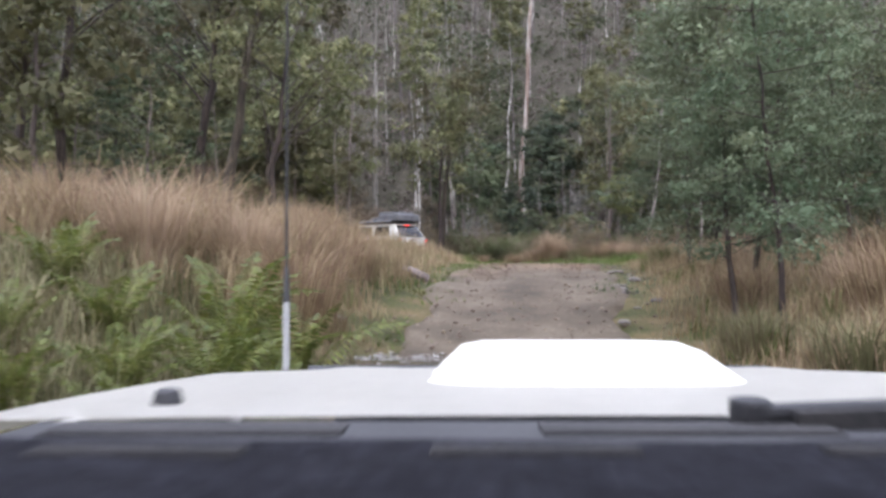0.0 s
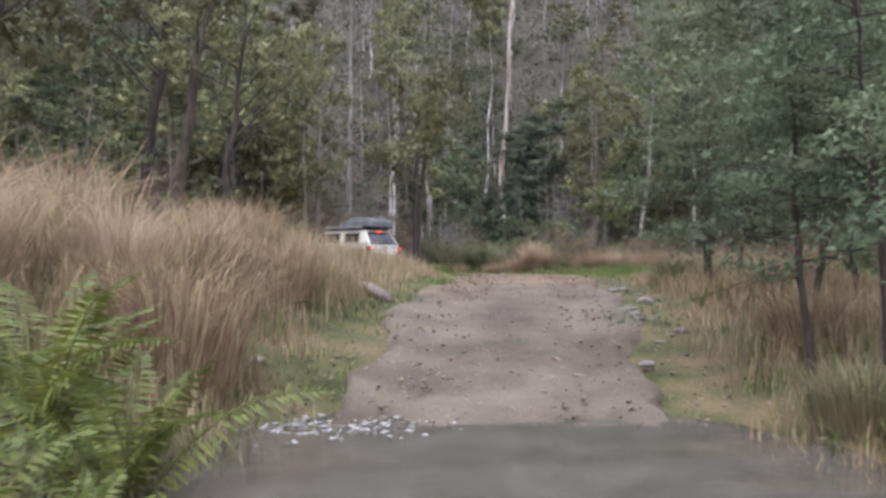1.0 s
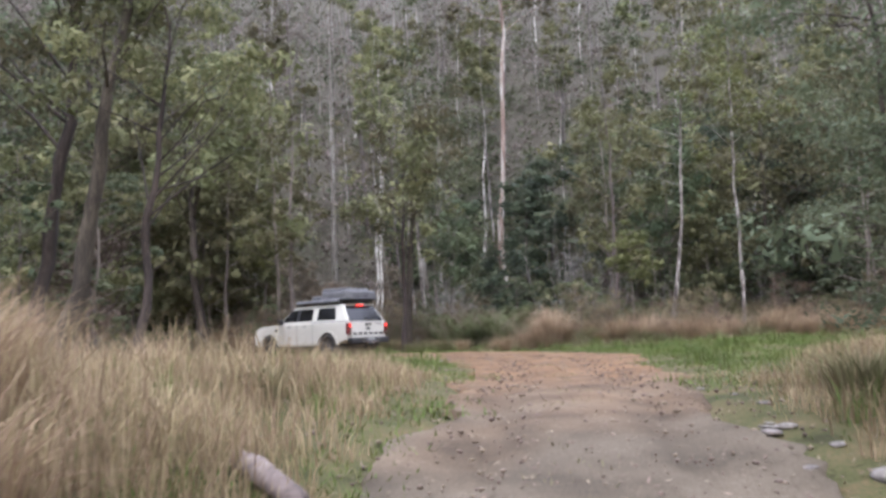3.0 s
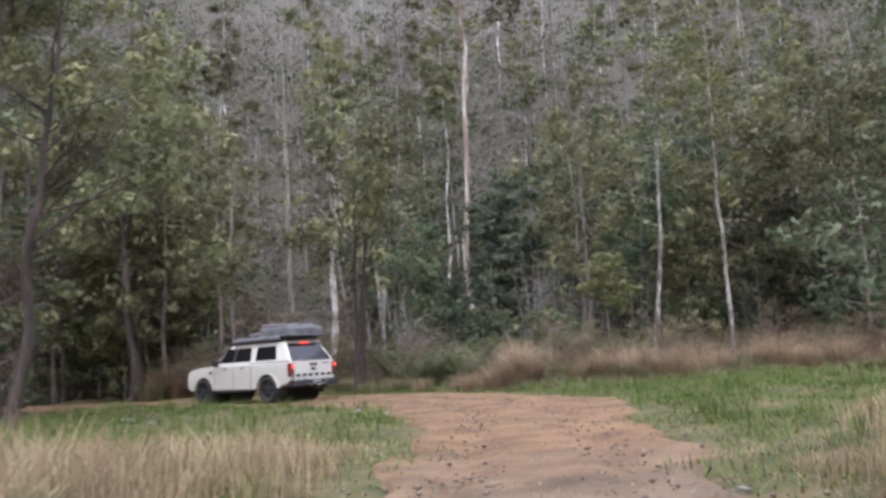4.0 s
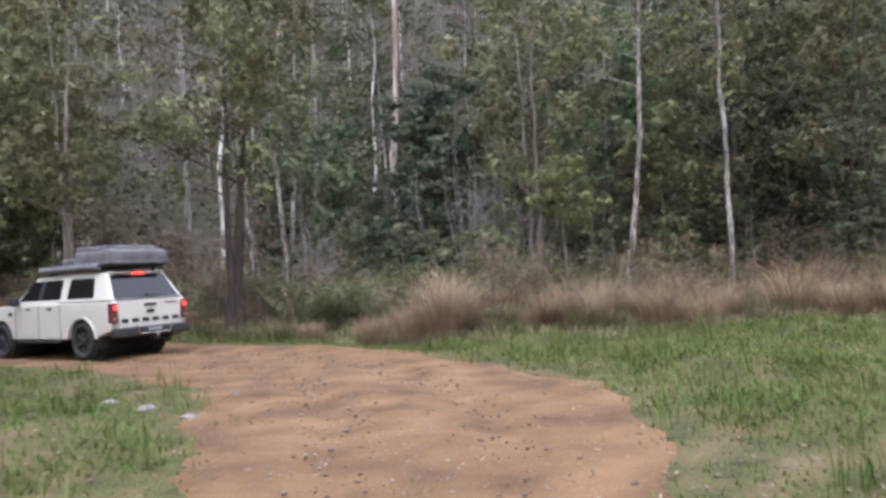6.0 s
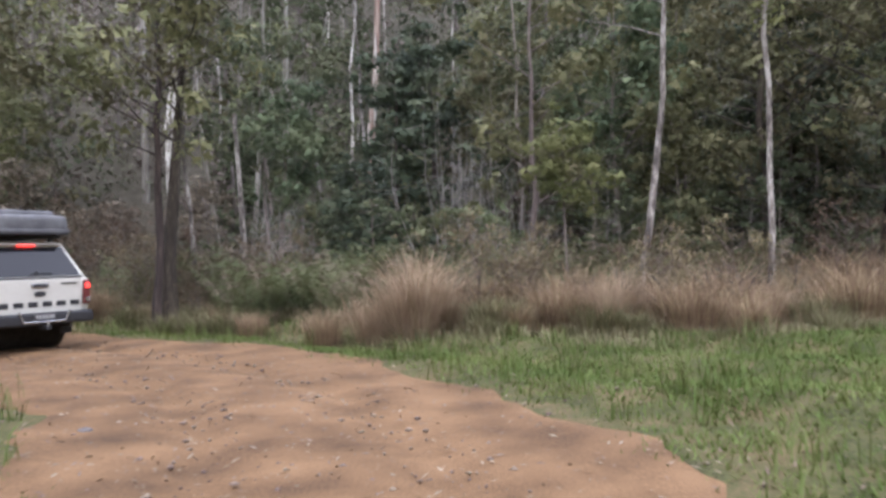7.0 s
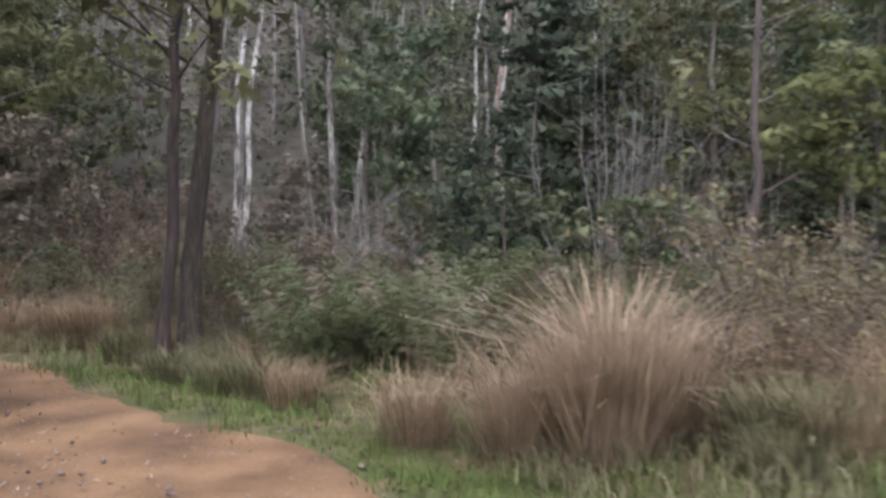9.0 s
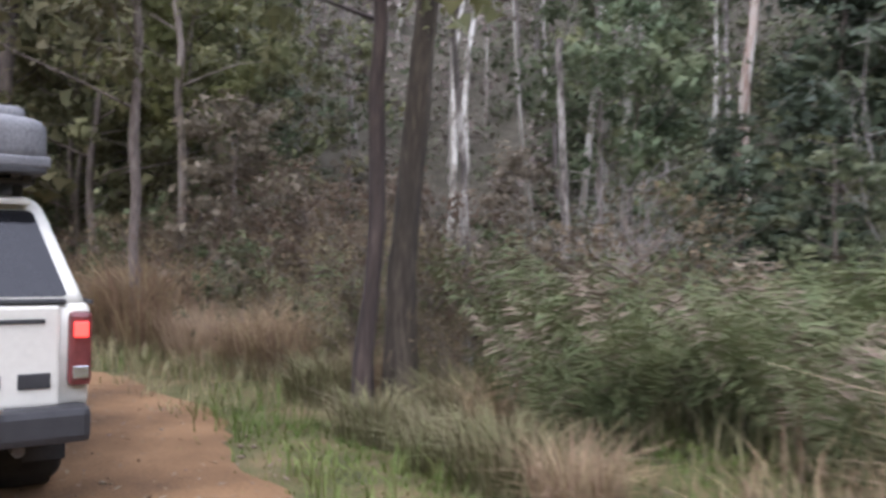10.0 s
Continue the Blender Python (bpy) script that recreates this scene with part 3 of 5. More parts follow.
stand(FRESH, 6.8, 45.6)
for x, y, s in ((-4.6, 60, 0.8), (-6.2, 62, 0.8), (-5.6, 50.5, 0.9), (11.5, 52, 0.9), (-13, 44, 1.1), (-12, 39.5, 0.9)):
    again(DRY, x, y, 70 * s + x * 30, s)
again(FRESH, 13.2, 45.5, 60, 1.1)
used = set()


def plant(kinds, x, y, turn=0.0, s=1.0, pick=None):
    i = rng.integers(0, len(kinds)) if pick is None else pick
    ob = kinds[i]
    if ob not in used:
        used.add(ob)
        return stand(ob, x, y, turn, s)
    return again(ob, x, y, turn, s)


# trunks that stand out one by one
for x, y, s in ((5.95, 75, 1.0), (-1.6, 53.2, 0.75), (-10.2, 61, 1.0), (-2.6, 80, 1.0), (-9.0, 57.3, 0.95), (-14.5, 71, 1.0), (-1.9, 56.2, 0.85), (23.5, 90, 1.1), (23.4, 63.7, 1.0),
                (21.8, 108, 1.0), (34, 72, 1.0), (-28, 88, 1.1), (-27.4, 90, 1.0), (16.5, 110, 1.2), (27.3, 90, 1.1), (0.7, 86, 0.9), (-6, 98, 1.1), (10, 92, 1.0), (13.5, 81, 0.9), (30, 84, 1.0), (-20, 84, 1.0)):
    plant(PALE, x, y, rng.uniform(-40, 40), s, rng.integers(0, 3))
LEANING = tree("gum_tree", "leaning gum tree with mottled grey-brown bark", 23, 20, 0.125, BARK_MID, LEAF_GUM, (0.45, 1.0), 18, 0.19, 6500, (0.14, 0.06), 1.0, lean=(5.6, 0), droop=0.7, thin=0.75)
stand(LEANING, 10.05, 40.5, 0, 0.66)
SLIM = tree("gum_tree", "slim pale gum tree with a crooked trunk", 27, 18, 0.095, BARK_MID, LEAF_YELLOW, (0.45, 1.0), 18, 0.19, 6500, (0.13, 0.056), 1.0, lean=(0.6, 0), wander=0.016, droop=0.7, thin=0.75)
stand(SLIM, 12.3, 39.2, 0, 0.75)
# two dark trunks at the bend, and the leaning ones over the first stretch
for x, y, s, p, a in ((-10.4, 50, 1.0, 0, 90), (-9.6, 31.2, 1.0, 0, 0), (-14, 30, 1.0, 2, 0), (-17, 33, 1.1, 0, 80)):
    plant(DARK, x, y, a, s, p)
for x, y, seed, h, q, l in ((-0.1, 44.0, 66, 11, 0.165, 3.3), (-0.26, 43.2, 67, 9.5, 0.115, 1.2)):
    stand(tree("stringybark_tree", "dark trunk with peeling stringy bark at the bend", seed, h, q, BARK_DARK, LEAF_GUM, (0.4, 1.0), 18, 0.24, 6000, (0.13, 0.056), 0.9, lean=(l, 0), up=0.6, wander=0.014, rough=0.24), x, y)
LEANER = tree("stringybark_tree", "leaning dark trunk with shaggy stringy bark", 64, 16, 0.27, BARK_DARK, LEAF_GUM, (0.5, 1.0), 13, 0.2, 4200, (0.13, 0.055), 0.8, lean=(12, 0), up=0.9, wander=0.03, rough=0.22)
stand(LEANER, -8.4, 29.7, 0, 0.9)
stand(tree("tea_tree", "broad olive green tea tree with a dark forked trunk", 68, 10, 0.13, BARK_DARK, LEAF_GUM, (0.3, 1.0), 24, 0.3, 9000, (0.13, 0.055), 0.8, up=0.75, droop=0.5, wander=0.04, lean=(3, 0)), -6.4, 29.2)
for x, y, s, p in ((-5.3, 47, 0.8, 0), (-6.5, 50.6, 0.8, 1), (10.1, 55, 0.8, 0), (14.6, 47.5, 0.7, 1)):
    plant(BROWN, x, y, rng.uniform(0, 360), s, p)
# saplings close beside the track
for x, y, s, p in ((3.5, 9.7, 0.85, 0), (3.75, 9.0, 0.8, 1), (4.3, 11.4, 0.95, 2), (4.6, 15.2, 1.0, 1), (4.9, 16.2, 1.0, 2), (5.1, 15.4, 0.9, 0), (5.4, 12.6, 1.1, 0), (7.0, 14, 1.2, 1), (6.2, 10.0, 1.0, 2), (7.6, 18, 1.2, 0)):
    plant(SAPLING, x, y, rng.uniform(0, 360), s, p)


def scatter(kinds, n, xr, yr, keep, seed, sr=(0.7, 1.2), least=0.0):
    r = np.random.default_rng(seed)
    done, tries = [], 0
    while len(done) < n and tries < 4000:
        tries += 1
        x, y = r.uniform(*xr), r.uniform(*yr)
        g, side = road_gap(x, y)
        if not keep(x, y, float(g), float(side)) or any((x - a) ** 2 + (y - b) ** 2 < least ** 2 for a, b in done):
            continue
        done.append((x, y))
        plant(kinds, x, y, r.uniform(0, 360), r.uniform(*sr))


open_wood = True


def behind(x, y, g, s):
    edge = np.interp(x, [-40, -14, -7, 0, 8, 14, 22, 40], [20, 26, 47, 47, 45, 44, 40, 20])
    lane = 2.6 + 0.06 * (y - 47) < x < 7.4 + 0.02 * (y - 47) and y < 77
    gap = abs(x - 3.4 + 0.105 * (y - 29)) < 0.9 and y < 57
    hollow = -8.5 < x < 0.8 and 45 < y < 66
    return g > 5 and y > edge and not (lane or gap or hollow) and not (open_wood and -3.5 < x < 9.5 and y < 60)


scatter(WATTLE, 27, (-16, 30), (40, 64), behind, 1, (0.5, 1.0), 2.0)
scatter(OLIVE, 12, (-26, -7), (46, 62), lambda x, y, g, s: (g > 4.5 and s > 0 or g > 7) and not (x > -8.5 and y > 48), 13, (0.9, 1.4), 2.4)
scatter(WATTLE, 6, (-24, -9), (47, 60), lambda x, y, g, s: g > 4.5 and s > 0, 14, (0.8, 1.2), 2.4)
scatter(OLIVE, 24, (-24, 30), (38, 60), behind, 2, (0.55, 1.05), 2.4)
scatter(BROWN, 14, (-30, 36), (44, 80), behind, 3, (0.6, 1.0), 3.5)
scatter(PALE, 9, (-34, 44), (56, 90), behind, 4, (0.7, 1.2), 2.5)
scatter(SHRUB, 70, (-20, 28), (41, 56), lambda x, y, g, s: g > 4 and y > np.interp(x, [-20, -8, 0, 10, 28], [36, 45, 43.5, 42.5, 40]), 5, (0.5, 1.0), 0.9)
open_wood = False
scatter(WATTLE, 9, (-7, 17), (55, 64), behind, 17, (0.45, 0.75), 2.0)
scatter(OLIVE, 10, (-8, 18), (53, 64), behind, 18, (0.5, 0.8), 2.0)
for x, y, s in ((2.2, 54, 0.85), (11.2, 55.5, 1.0), (1.6, 58.5, 1.1), (12, 47, 1.0)):
    plant(HIGH, x, y, rng.uniform(0, 360), s)
scatter(WATTLE, 9, (10, 22), (45, 57), behind, 15, (0.7, 1.05), 1.8)
scatter(OLIVE, 6, (-18, -9), (48, 60), lambda x, y, g, s: g > 4.5 and s > 0, 16, (1.0, 1.35), 2.0)
scatter(BARE, 14, (-6, 20), (45, 56), behind, 6, (0.6, 1.0), 1.5)


def brush(seed, h, wide):
    """A vase of thin bare stems that curve outwards and fork into fine twigs."""
    r = np.random.default_rng(seed)
    base = thing("bare_shrub", "big leafless grey shrub with curving thin stems", "shrub")
    s = np.linspace(0, 1, 8)[:, None]
    for i in range(22):
        a, q = r.uniform(0, 2 * np.pi), wide * r.uniform(0.2, 1.0)
        hh = h * r.uniform(0.55, 1.0) * (1 - 0.3 * q / wide)
        out = np.array([np.cos(a), np.sin(a), 0])
        stem = out * q * np.sin(s * 1.7) + np.array([0, 0, 1]) * hh * s ** 1.15 + np.cumsum(r.normal(0, 0.055, (8, 3)), axis=0)
        stem[0] = out * 0.12 + (0, 0, -0.2)
        wood = [tube(stem, 0.02 * (1 - 0.85 * s[:, 0]), 4)]
        for k in range(13):
            f = r.uniform(0.25, 1)
            p = np.array([np.interp(f, s[:, 0], stem[:, c]) for c in range(3)])
            d = r.normal(0, 0.5, 3) + out * 0.25 + (0, 0, 0.35)
            e = p + d * r.uniform(0.5, 1.2)
            wood.append(tube([p, (p + e) / 2 + r.normal(0, 0.07, 3), e], [0.007, 0.005, 0.002], 3))
        v, f = joined(wood)
        child(new("stem", mesh_of("stem", v, f, TWIG_PALE, True)), base)
    return base


stand(brush(700, 7.8, 2.1), 7.5, 49.6)
stand(brush(701, 5.6, 1.6), 9.1, 48.0)
stand(brush(702, 4.2, 1.3), 2.0, 50.5)
plant(WATTLE, 5.0, 47.3, 30, 0.6, 0)
plant(WATTLE, 5.6, 48.0, 200, 0.5, 1)
plant(WATTLE, 16, 37, 30, 1.1, 0)
plant(WATTLE, 17.8, 40, 130, 1.1, 2)
plant(WATTLE, 19.6, 42.5, 230, 1.1, 1)
plant(WATTLE, 6.7, 74.6, 30, 0.4, 2)
plant(WATTLE, 8.3, 74.8, 130, 0.35, 3)
plant(SHRUB, 7.5, 75.6, 60, 1.2, 1)
plant(SHRUB, 5.8, 73.5, 20, 1.3, 2)
stand(GLOOM, 6.25, 53.0, 0, 1.1)
for x, y, s, a in ((16.5, 52, 1.3, 80), (18.8, 49, 1.25, 200), (7.8, 53.6, 1.2, 140), (5.2, 59, 0.7, 60)):
    again(GLOOM, x, y, a, s)
for i, (x, y, s) in enumerate(((-13, 56, 1.2), (-13.8, 66, 1.3), (-16, 51.5, 1.15), (-18.5, 57, 1.3), (-15.5, 68, 1.2), (-21, 50, 1.1), (21, 47, 0.9), (25, 43, 1.0), (18.8, 42.5, 0.75), (-24, 45, 1.0), (17, 46.8, 0.75))):
    plant(BROAD, x, y, 50 * i, s, i % 2)
for i, (x, y, s) in enumerate(((-16, 64, 1.3), (-12.8, 60.5, 1.6), (-11, 30, 1.2), (-13.5, 27, 1.3), (-15, 35, 1.5), (-10.4, 37, 1.1), (-12, 41, 1.2))):
    plant(WATTLE if i % 3 else OLIVE, x, y, 77 * i, s, i % 3)
for i, (x, y) in enumerate(((7.2, 72.0), (6.3, 72.3), (8.2, 72.2), (5.4, 72.4))):
    plant(SHRUB, x, y, 90 * i, 0.8, i % 3)
r_h = np.random.default_rng(52)
for i in range(36):
    x = r_h.uniform(6.2, 22)
    y = float(np.interp(x, [5, 8, 14, 26], [39.6, 38.0, 36.4, 34.0])) + 3.4 * r_h.uniform(0, 1) ** 1.5
    plant(HEATH, x, y, r_h.uniform(0, 360), r_h.uniform(0.8, 1.25), i % 3)
for i in range(34):
    x = r_h.uniform(-10, 2.5)
    back = r_h.uniform(0, 1)
    y = float(np.interp(x, [-10, -3, 0, 2.5], [49.8, 46.4, 44.2, 42.2])) + back * float(np.interp(x, [-4, 0], [5.5, 2.5]))
    plant(HEATH, x, y, r_h.uniform(0, 360), (1.0 + 0.8 * back * float(np.interp(x, [-3, 0], [1, 0.4]))) * r_h.uniform(0.85, 1.2), i % 3)
for i in range(14):
    x = r_h.uniform(-15, -5)
    plant(HEATH, x, 54 - 0.35 * (x + 5) + r_h.uniform(-1.5, 2.5), r_h.uniform(0, 360), r_h.uniform(1.7, 2.3), i % 3)
plant(OLIVE, 12.6, 50, 10, 0.75, 0)
# both sides of the first stretch
scatter(WATTLE, 11, (8, 34), (12, 42), lambda x, y, g, s: x > np.interp(y, [10, 24, 34, 42], [9.5, 12, 17, 22]), 7, (0.7, 1.15), 2.0)
scatter(WATTLE, 10, (-34, -10), (18, 46), lambda x, y, g, s: g > 6 and x < np.interp(y, [14, 30, 46], [-12, -14.5, -15]), 8, (0.7, 1.25), 2.2)
scatter(DARK, 11, (-40, -8), (18, 60), lambda x, y, g, s: g > 6 and x < np.interp(y, [14, 30, 46], [-12, -13, -14]), 9, (0.8, 1.2), 2.5)
scatter(SHRUB, 16, (-26, -6), (14, 46), lambda x, y, g, s: g > 5.5 and x < np.interp(y, [14, 30, 46], [-8, -8, -11]), 10, (0.6, 1.0), 1.2)
scatter(PALE, 8, (12, 50), (14, 60), lambda x, y, g, s: x > np.interp(y, [10, 24, 34, 42], [12, 14, 18, 24]), 11, (0.7, 1.1), 2.5)


def far_woods():
    """The wooded hillside: trunks and leaf clumps, far too many to count."""
    r = np.random.default_rng(12)
    wood, mids, rads = [], [], []
    for _ in range(1250):
        x, y = r.uniform(-95, 105), 63 + 95 * r.uniform(0, 1) ** 1.3
        if abs(x - 5) > 28 + (y - 40) * 0.62 or 4 < x < 9.5 and y < 79:
            continue
        z = float(np.interp(y, [0], [0]) + land(np.array([x]), np.array([y]), (np.array([50.0]), np.array([1.0])))[0])
        h = r.uniform(9, 22)
        top = (x + r.normal(0, 0.05) * h, y + r.normal(0, 0.04) * h, z + h)
        base = (x, y, z - 0.5)
        q = 0.05 + 0.008 * h * r.uniform(0.4, 1)
        if r.uniform() < 0.3:
            wood.append(tube([base, (np.array(base) + top) / 2 + r.normal(0, 0.15, 3), top], [q, q * 0.8, q * 0.3], 4))
        for k in range(r.integers(6, 11)):
            s = r.uniform(0.4, 1.0) if r.uniform() < 0.7 else r.uniform(0.02, 0.3)
            mids.append(np.array(base) + (np.array(top) - base) * s + r.normal(0, 1.1, 3) * (1, 1, 0.4))
            rads.append(r.uniform(0.8, 1.9))
    low, low_r = [], []
    for _ in range(6200):
        y = 49 + 95 * r.uniform(0, 1) ** 1.6
        x = r.uniform(-1, 1) * (26 + (y - 40) * 0.6) + 5
        if road_gap(x, y)[0] < 6:
            continue
        z = float(land(np.array([x]), np.array([y]), (np.array([50.0]), np.array([1.0])))[0])
        spot, rad = np.array([x, y, z + r.uniform(0.1, 0.7)]), r.uniform(0.5, 1.2)
        if y < 64:
            low.append(spot), low_r.append(rad * 0.75)
        else:
            mids.append(spot), rads.append(rad)
    pts = clumps(r, np.array(low), np.array(low_r), 110000, 0.6)
    v, f, soft_n = leaves(r, pts, 0.15, 0.065, 0.2, True)
    tagged(new("undergrowth", mesh_of("undergrowth", v, f, LEAF_UNDER, normals=soft_n)), "low brown-green undergrowth under the trees", "undergrowth", kind="stuff")
    v, f = joined(wood)
    tagged(new("far_trunks", mesh_of("far_trunks", v, f, BARK_FAR, True)), "grey trunks on the wooded hillside", "trees", kind="stuff")
    mids, rads = np.array(mids), np.array(rads)
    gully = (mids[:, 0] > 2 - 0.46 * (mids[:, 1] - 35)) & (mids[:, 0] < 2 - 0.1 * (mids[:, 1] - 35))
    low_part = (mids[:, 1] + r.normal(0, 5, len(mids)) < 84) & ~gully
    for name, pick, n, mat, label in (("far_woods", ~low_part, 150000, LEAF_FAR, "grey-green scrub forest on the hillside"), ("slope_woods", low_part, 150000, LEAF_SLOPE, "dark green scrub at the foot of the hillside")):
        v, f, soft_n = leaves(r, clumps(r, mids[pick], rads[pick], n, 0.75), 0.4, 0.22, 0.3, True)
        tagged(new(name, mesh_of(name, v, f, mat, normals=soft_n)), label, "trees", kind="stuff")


far_woods()


# ---- grass ----
def blades(r, xy, height, width, bend, mat, name, label, short=False):
    n = len(xy)
    z = land(xy[:, 0], xy[:, 1])
    root = np.column_stack([xy, z - 0.03])
    a = r.uniform(0, 2 * np.pi, n)
    out = np.column_stack([np.cos(a), np.sin(a), np.zeros(n)])
    side = np.column_stack([-out[:, 1], out[:, 0], np.zeros(n)])
    h = (height * r.uniform(0.55, 1.25, n))[:, None]
    b = (bend * r.uniform(0.2, 1.3, n))[:, None]
    w = (width * r.uniform(0.6, 1.4, n))[:, None] / 2
    up = np.array([[0, 0, 1.0]])
    m1 = root + up * h * 0.55 + out * b * h * 0.25
    tip = root + up * h * (1 - 0.25 * b) + out * b * h
    if short:
        v = np.stack([root - side * w, root + side * w, tip], 1).reshape(-1, 3)
        tagged(new(name, mesh_of(name, v, np.arange(3 * n, dtype=np.int32).reshape(-1, 3), mat)), label, "grass", kind="stuff")
        return
    v = np.stack([root - side * w, root + side * w, m1 + side * w * 0.8, m1 - side * w * 0.8, tip], 1).reshape(-1, 3)
    o = np.arange(n, dtype=np.int32)[:, None] * 5
    tagged(new(name, mesh_of(name, v, [o + [0, 1, 2, 3], o + [3, 2, 4]], mat)), label, "grass", kind="stuff")


def tufts(r, n, xr, yr, keep, per, spread):
    x, y = r.uniform(*xr, n), r.uniform(*yr, n)
    g, s = road_gap(x, y)
    ok = keep(x, y, g, s)
    x, y = np.repeat(x[ok], per), np.repeat(y[ok], per)
    return np.column_stack([x, y]) + r.normal(0, spread, (len(x), 2))


def all_grass():
    r = np.random.default_rng(21)
    xy = tufts(r, 4300, (-13, 12), (3, 24), lambda x, y, g, s: (g > np.where(s < 0, 1.95, 2.0)) & ((s < 0) | (x < 8 + np.sin(y * 1.3) + 0.6 * np.sin(y * 2.9))) & (y > np.where(s < 0, 7.5, 3)) & (x > -11 + 1.3 * np.sin(y * 0.9) + 0.6 * np.sin(y * 2.3)) & (y < 21.5 + 1.2 * np.sin(x * 0.8 + 1) + 0.8 * np.sin(x * 2.1)), 27, 0.16)
    hgt = np.interp(xy[:, 1], [3, 8, 14, 19, 24], [0.9, 1.15, 1.05, 0.75, 0.5]) * (0.75 + 0.3 * np.sin(xy[:, 0] * 1.9 + 1) * np.sin(xy[:, 1] * 1.3))
    hgt = hgt * np.where(xy[:, 0] > 2.5, 0.62, 1.0)
    hgt = hgt * (0.3 + 0.7 * smooth(1.6, 3.0, road_gap(xy[:, 0], xy[:, 1])[0]))
    blades(r, xy, hgt, 0.012, 0.65, GRASS_DRY, "dry_grass", "tall dry straw-coloured grass on the banks")
    front = lambda x: np.interp(x, [-12, 0, 3, 5, 8, 14, 26], [47.5, 43.4, 40.2, 38.0, 36.9, 35.2, 32.5]) + 0.35 * np.sin(x * 2.3) + 0.2 * np.sin(x * 5.1)
    xy = tufts(r, 4300, (-12, 24), (32.5, 47.5), lambda x, y, g, s: (g > 2.9) & (y > front(x)) & ((x > 2) | (np.sin(x * 37.1 + y * 53.7) > 0.3)) & ~((x > 1.0) & (x < 4.4) & (y > 41.0)), 26, 0.2)
    hgt = (0.95 + 0.22 * np.sin(xy[:, 0] * 1.7 + 1) * np.sin(xy[:, 1] * 1.1)) * np.interp(xy[:, 1] - front(xy[:, 0]), [-0.2, 1.6], [0.35, 1.0]) * np.interp(xy[:, 0], [0, 4], [0.7, 1.0])
    hgt = hgt * (0.75 + 0.4 * np.sin(xy[:, 0] * 4.1 + np.sin(xy[:, 1] * 3)) * np.sin(xy[:, 1] * 3.7 + np.sin(xy[:, 0] * 2.9)))
    blades(r, xy, hgt, 0.011, 0.8, GRASS_HEATH, "dry_grass_edge", "brown dry grass along the forest edge")
    xy = tufts(r, 12000, (-10, 18), (8, 43), lambda x, y, g, s: (g > half_width(y) + 0.3 * np.sin(x * 3) * np.sin(y * 2) + 0.15 * np.sin(x * 7 + y * 5)) & (g < 12) & (y > 11 - g) & ~((s > 0) & (y < 22) & (np.sin(x * 31.7 + y * 47.3) > -0.25 + 0.2 * (y - 19))), 24, 0.19)
    blades(r, xy, 0.11 + 0.05 * np.sin(xy[:, 0] * 1.3) * np.sin(xy[:, 1] * 1.1 + 2), 0.024, 1.0, GRASS_GREEN, "green_grass", "short green grass beside the track", True)
    xy = tufts(r, 4200, (2.5, 18), (26, 39.5), lambda x, y, g, s: (g > 2.5) & (g < 9), 24, 0.2)
    blades(r, xy, 0.1 + 0.04 * np.sin(xy[:, 0] * 2.1) * np.sin(xy[:, 1] * 1.7), 0.026, 1.0, GRASS_GREEN, "lawn_grass", "short bright green grass inside the bend", True)
    xy = tufts(r, 1900, (-10, 24), (7, 46), lambda x, y, g, s: (g > 2.2) & ((y > 16) | (s < 0) & (g < 5) | (s > 0)) & ~((x > 4) & (y > np.interp(x, [4, 8, 14, 24], [37.6, 36.6, 34.9, 32.2]))), 18, 0.1)
    blades(r, xy, np.full(len(xy), 0.38), 0.012, 0.8, GRASS_GREEN, "long_green_grass", "longer green grass among dry stems")
    xy = tufts(r, 500, (-7, -0.6), (2.5, 9), lambda x, y, g, s: g > 1.7, 30, 0.18)
    blades(r, xy, np.full(len(xy), 0.42), 0.012, 0.9, GRASS_OLIVE, "bank_grass", "half-green grass between the ferns on the creek bank")
    xy = tufts(r, 2700, (-10, 20), (32, 47), lambda x, y, g, s: (g > 2.2) & (y > np.interp(x, [-10, 0, 4, 6, 20], [45.6, 42.2, 38.6, 36.0, 33.4])), 20, 0.17)
    blades(r, xy, 0.18 + 0.27 * smooth(0, 2.0, xy[:, 1] - np.interp(xy[:, 0], [-10, 0, 4, 6, 20], [45.6, 42.2, 39.0, 36.6, 35.4])), 0.012, 0.8, GRASS_OLIVE, "olive_grass", "half-dry olive grass in front of the bracken")
    xy = tufts(r, 1100, (4, 20), (32, 39.5), lambda x, y, g, s: (g > 2.6) & (np.abs(y - front(x) + 0.5) < 0.7 + 0.5 * np.sin(x * 1.9) * np.sin(x * 0.7 + 2)), 20, 0.22)
    blades(r, xy, 0.3 + 0.16 * np.sin(xy[:, 0] * 2.7 + 1) * np.sin(xy[:, 1] * 2.2), 0.012, 1.0, GRASS_OLIVE, "verge_grass", "uneven half-dry grass where the green meets the brown")
    xy = tufts(r, 2600, (-2, 6), (9, 27), lambda x, y, g, s: (g < 0.34) & (np.sin(y * 1.7 + x) > -0.3), 12, 0.1)
    blades(r, xy, np.full(len(xy), 0.09), 0.02, 0.9, GRASS_OLIVE, "track_grass", "sparse grass strip between the wheel ruts", True)


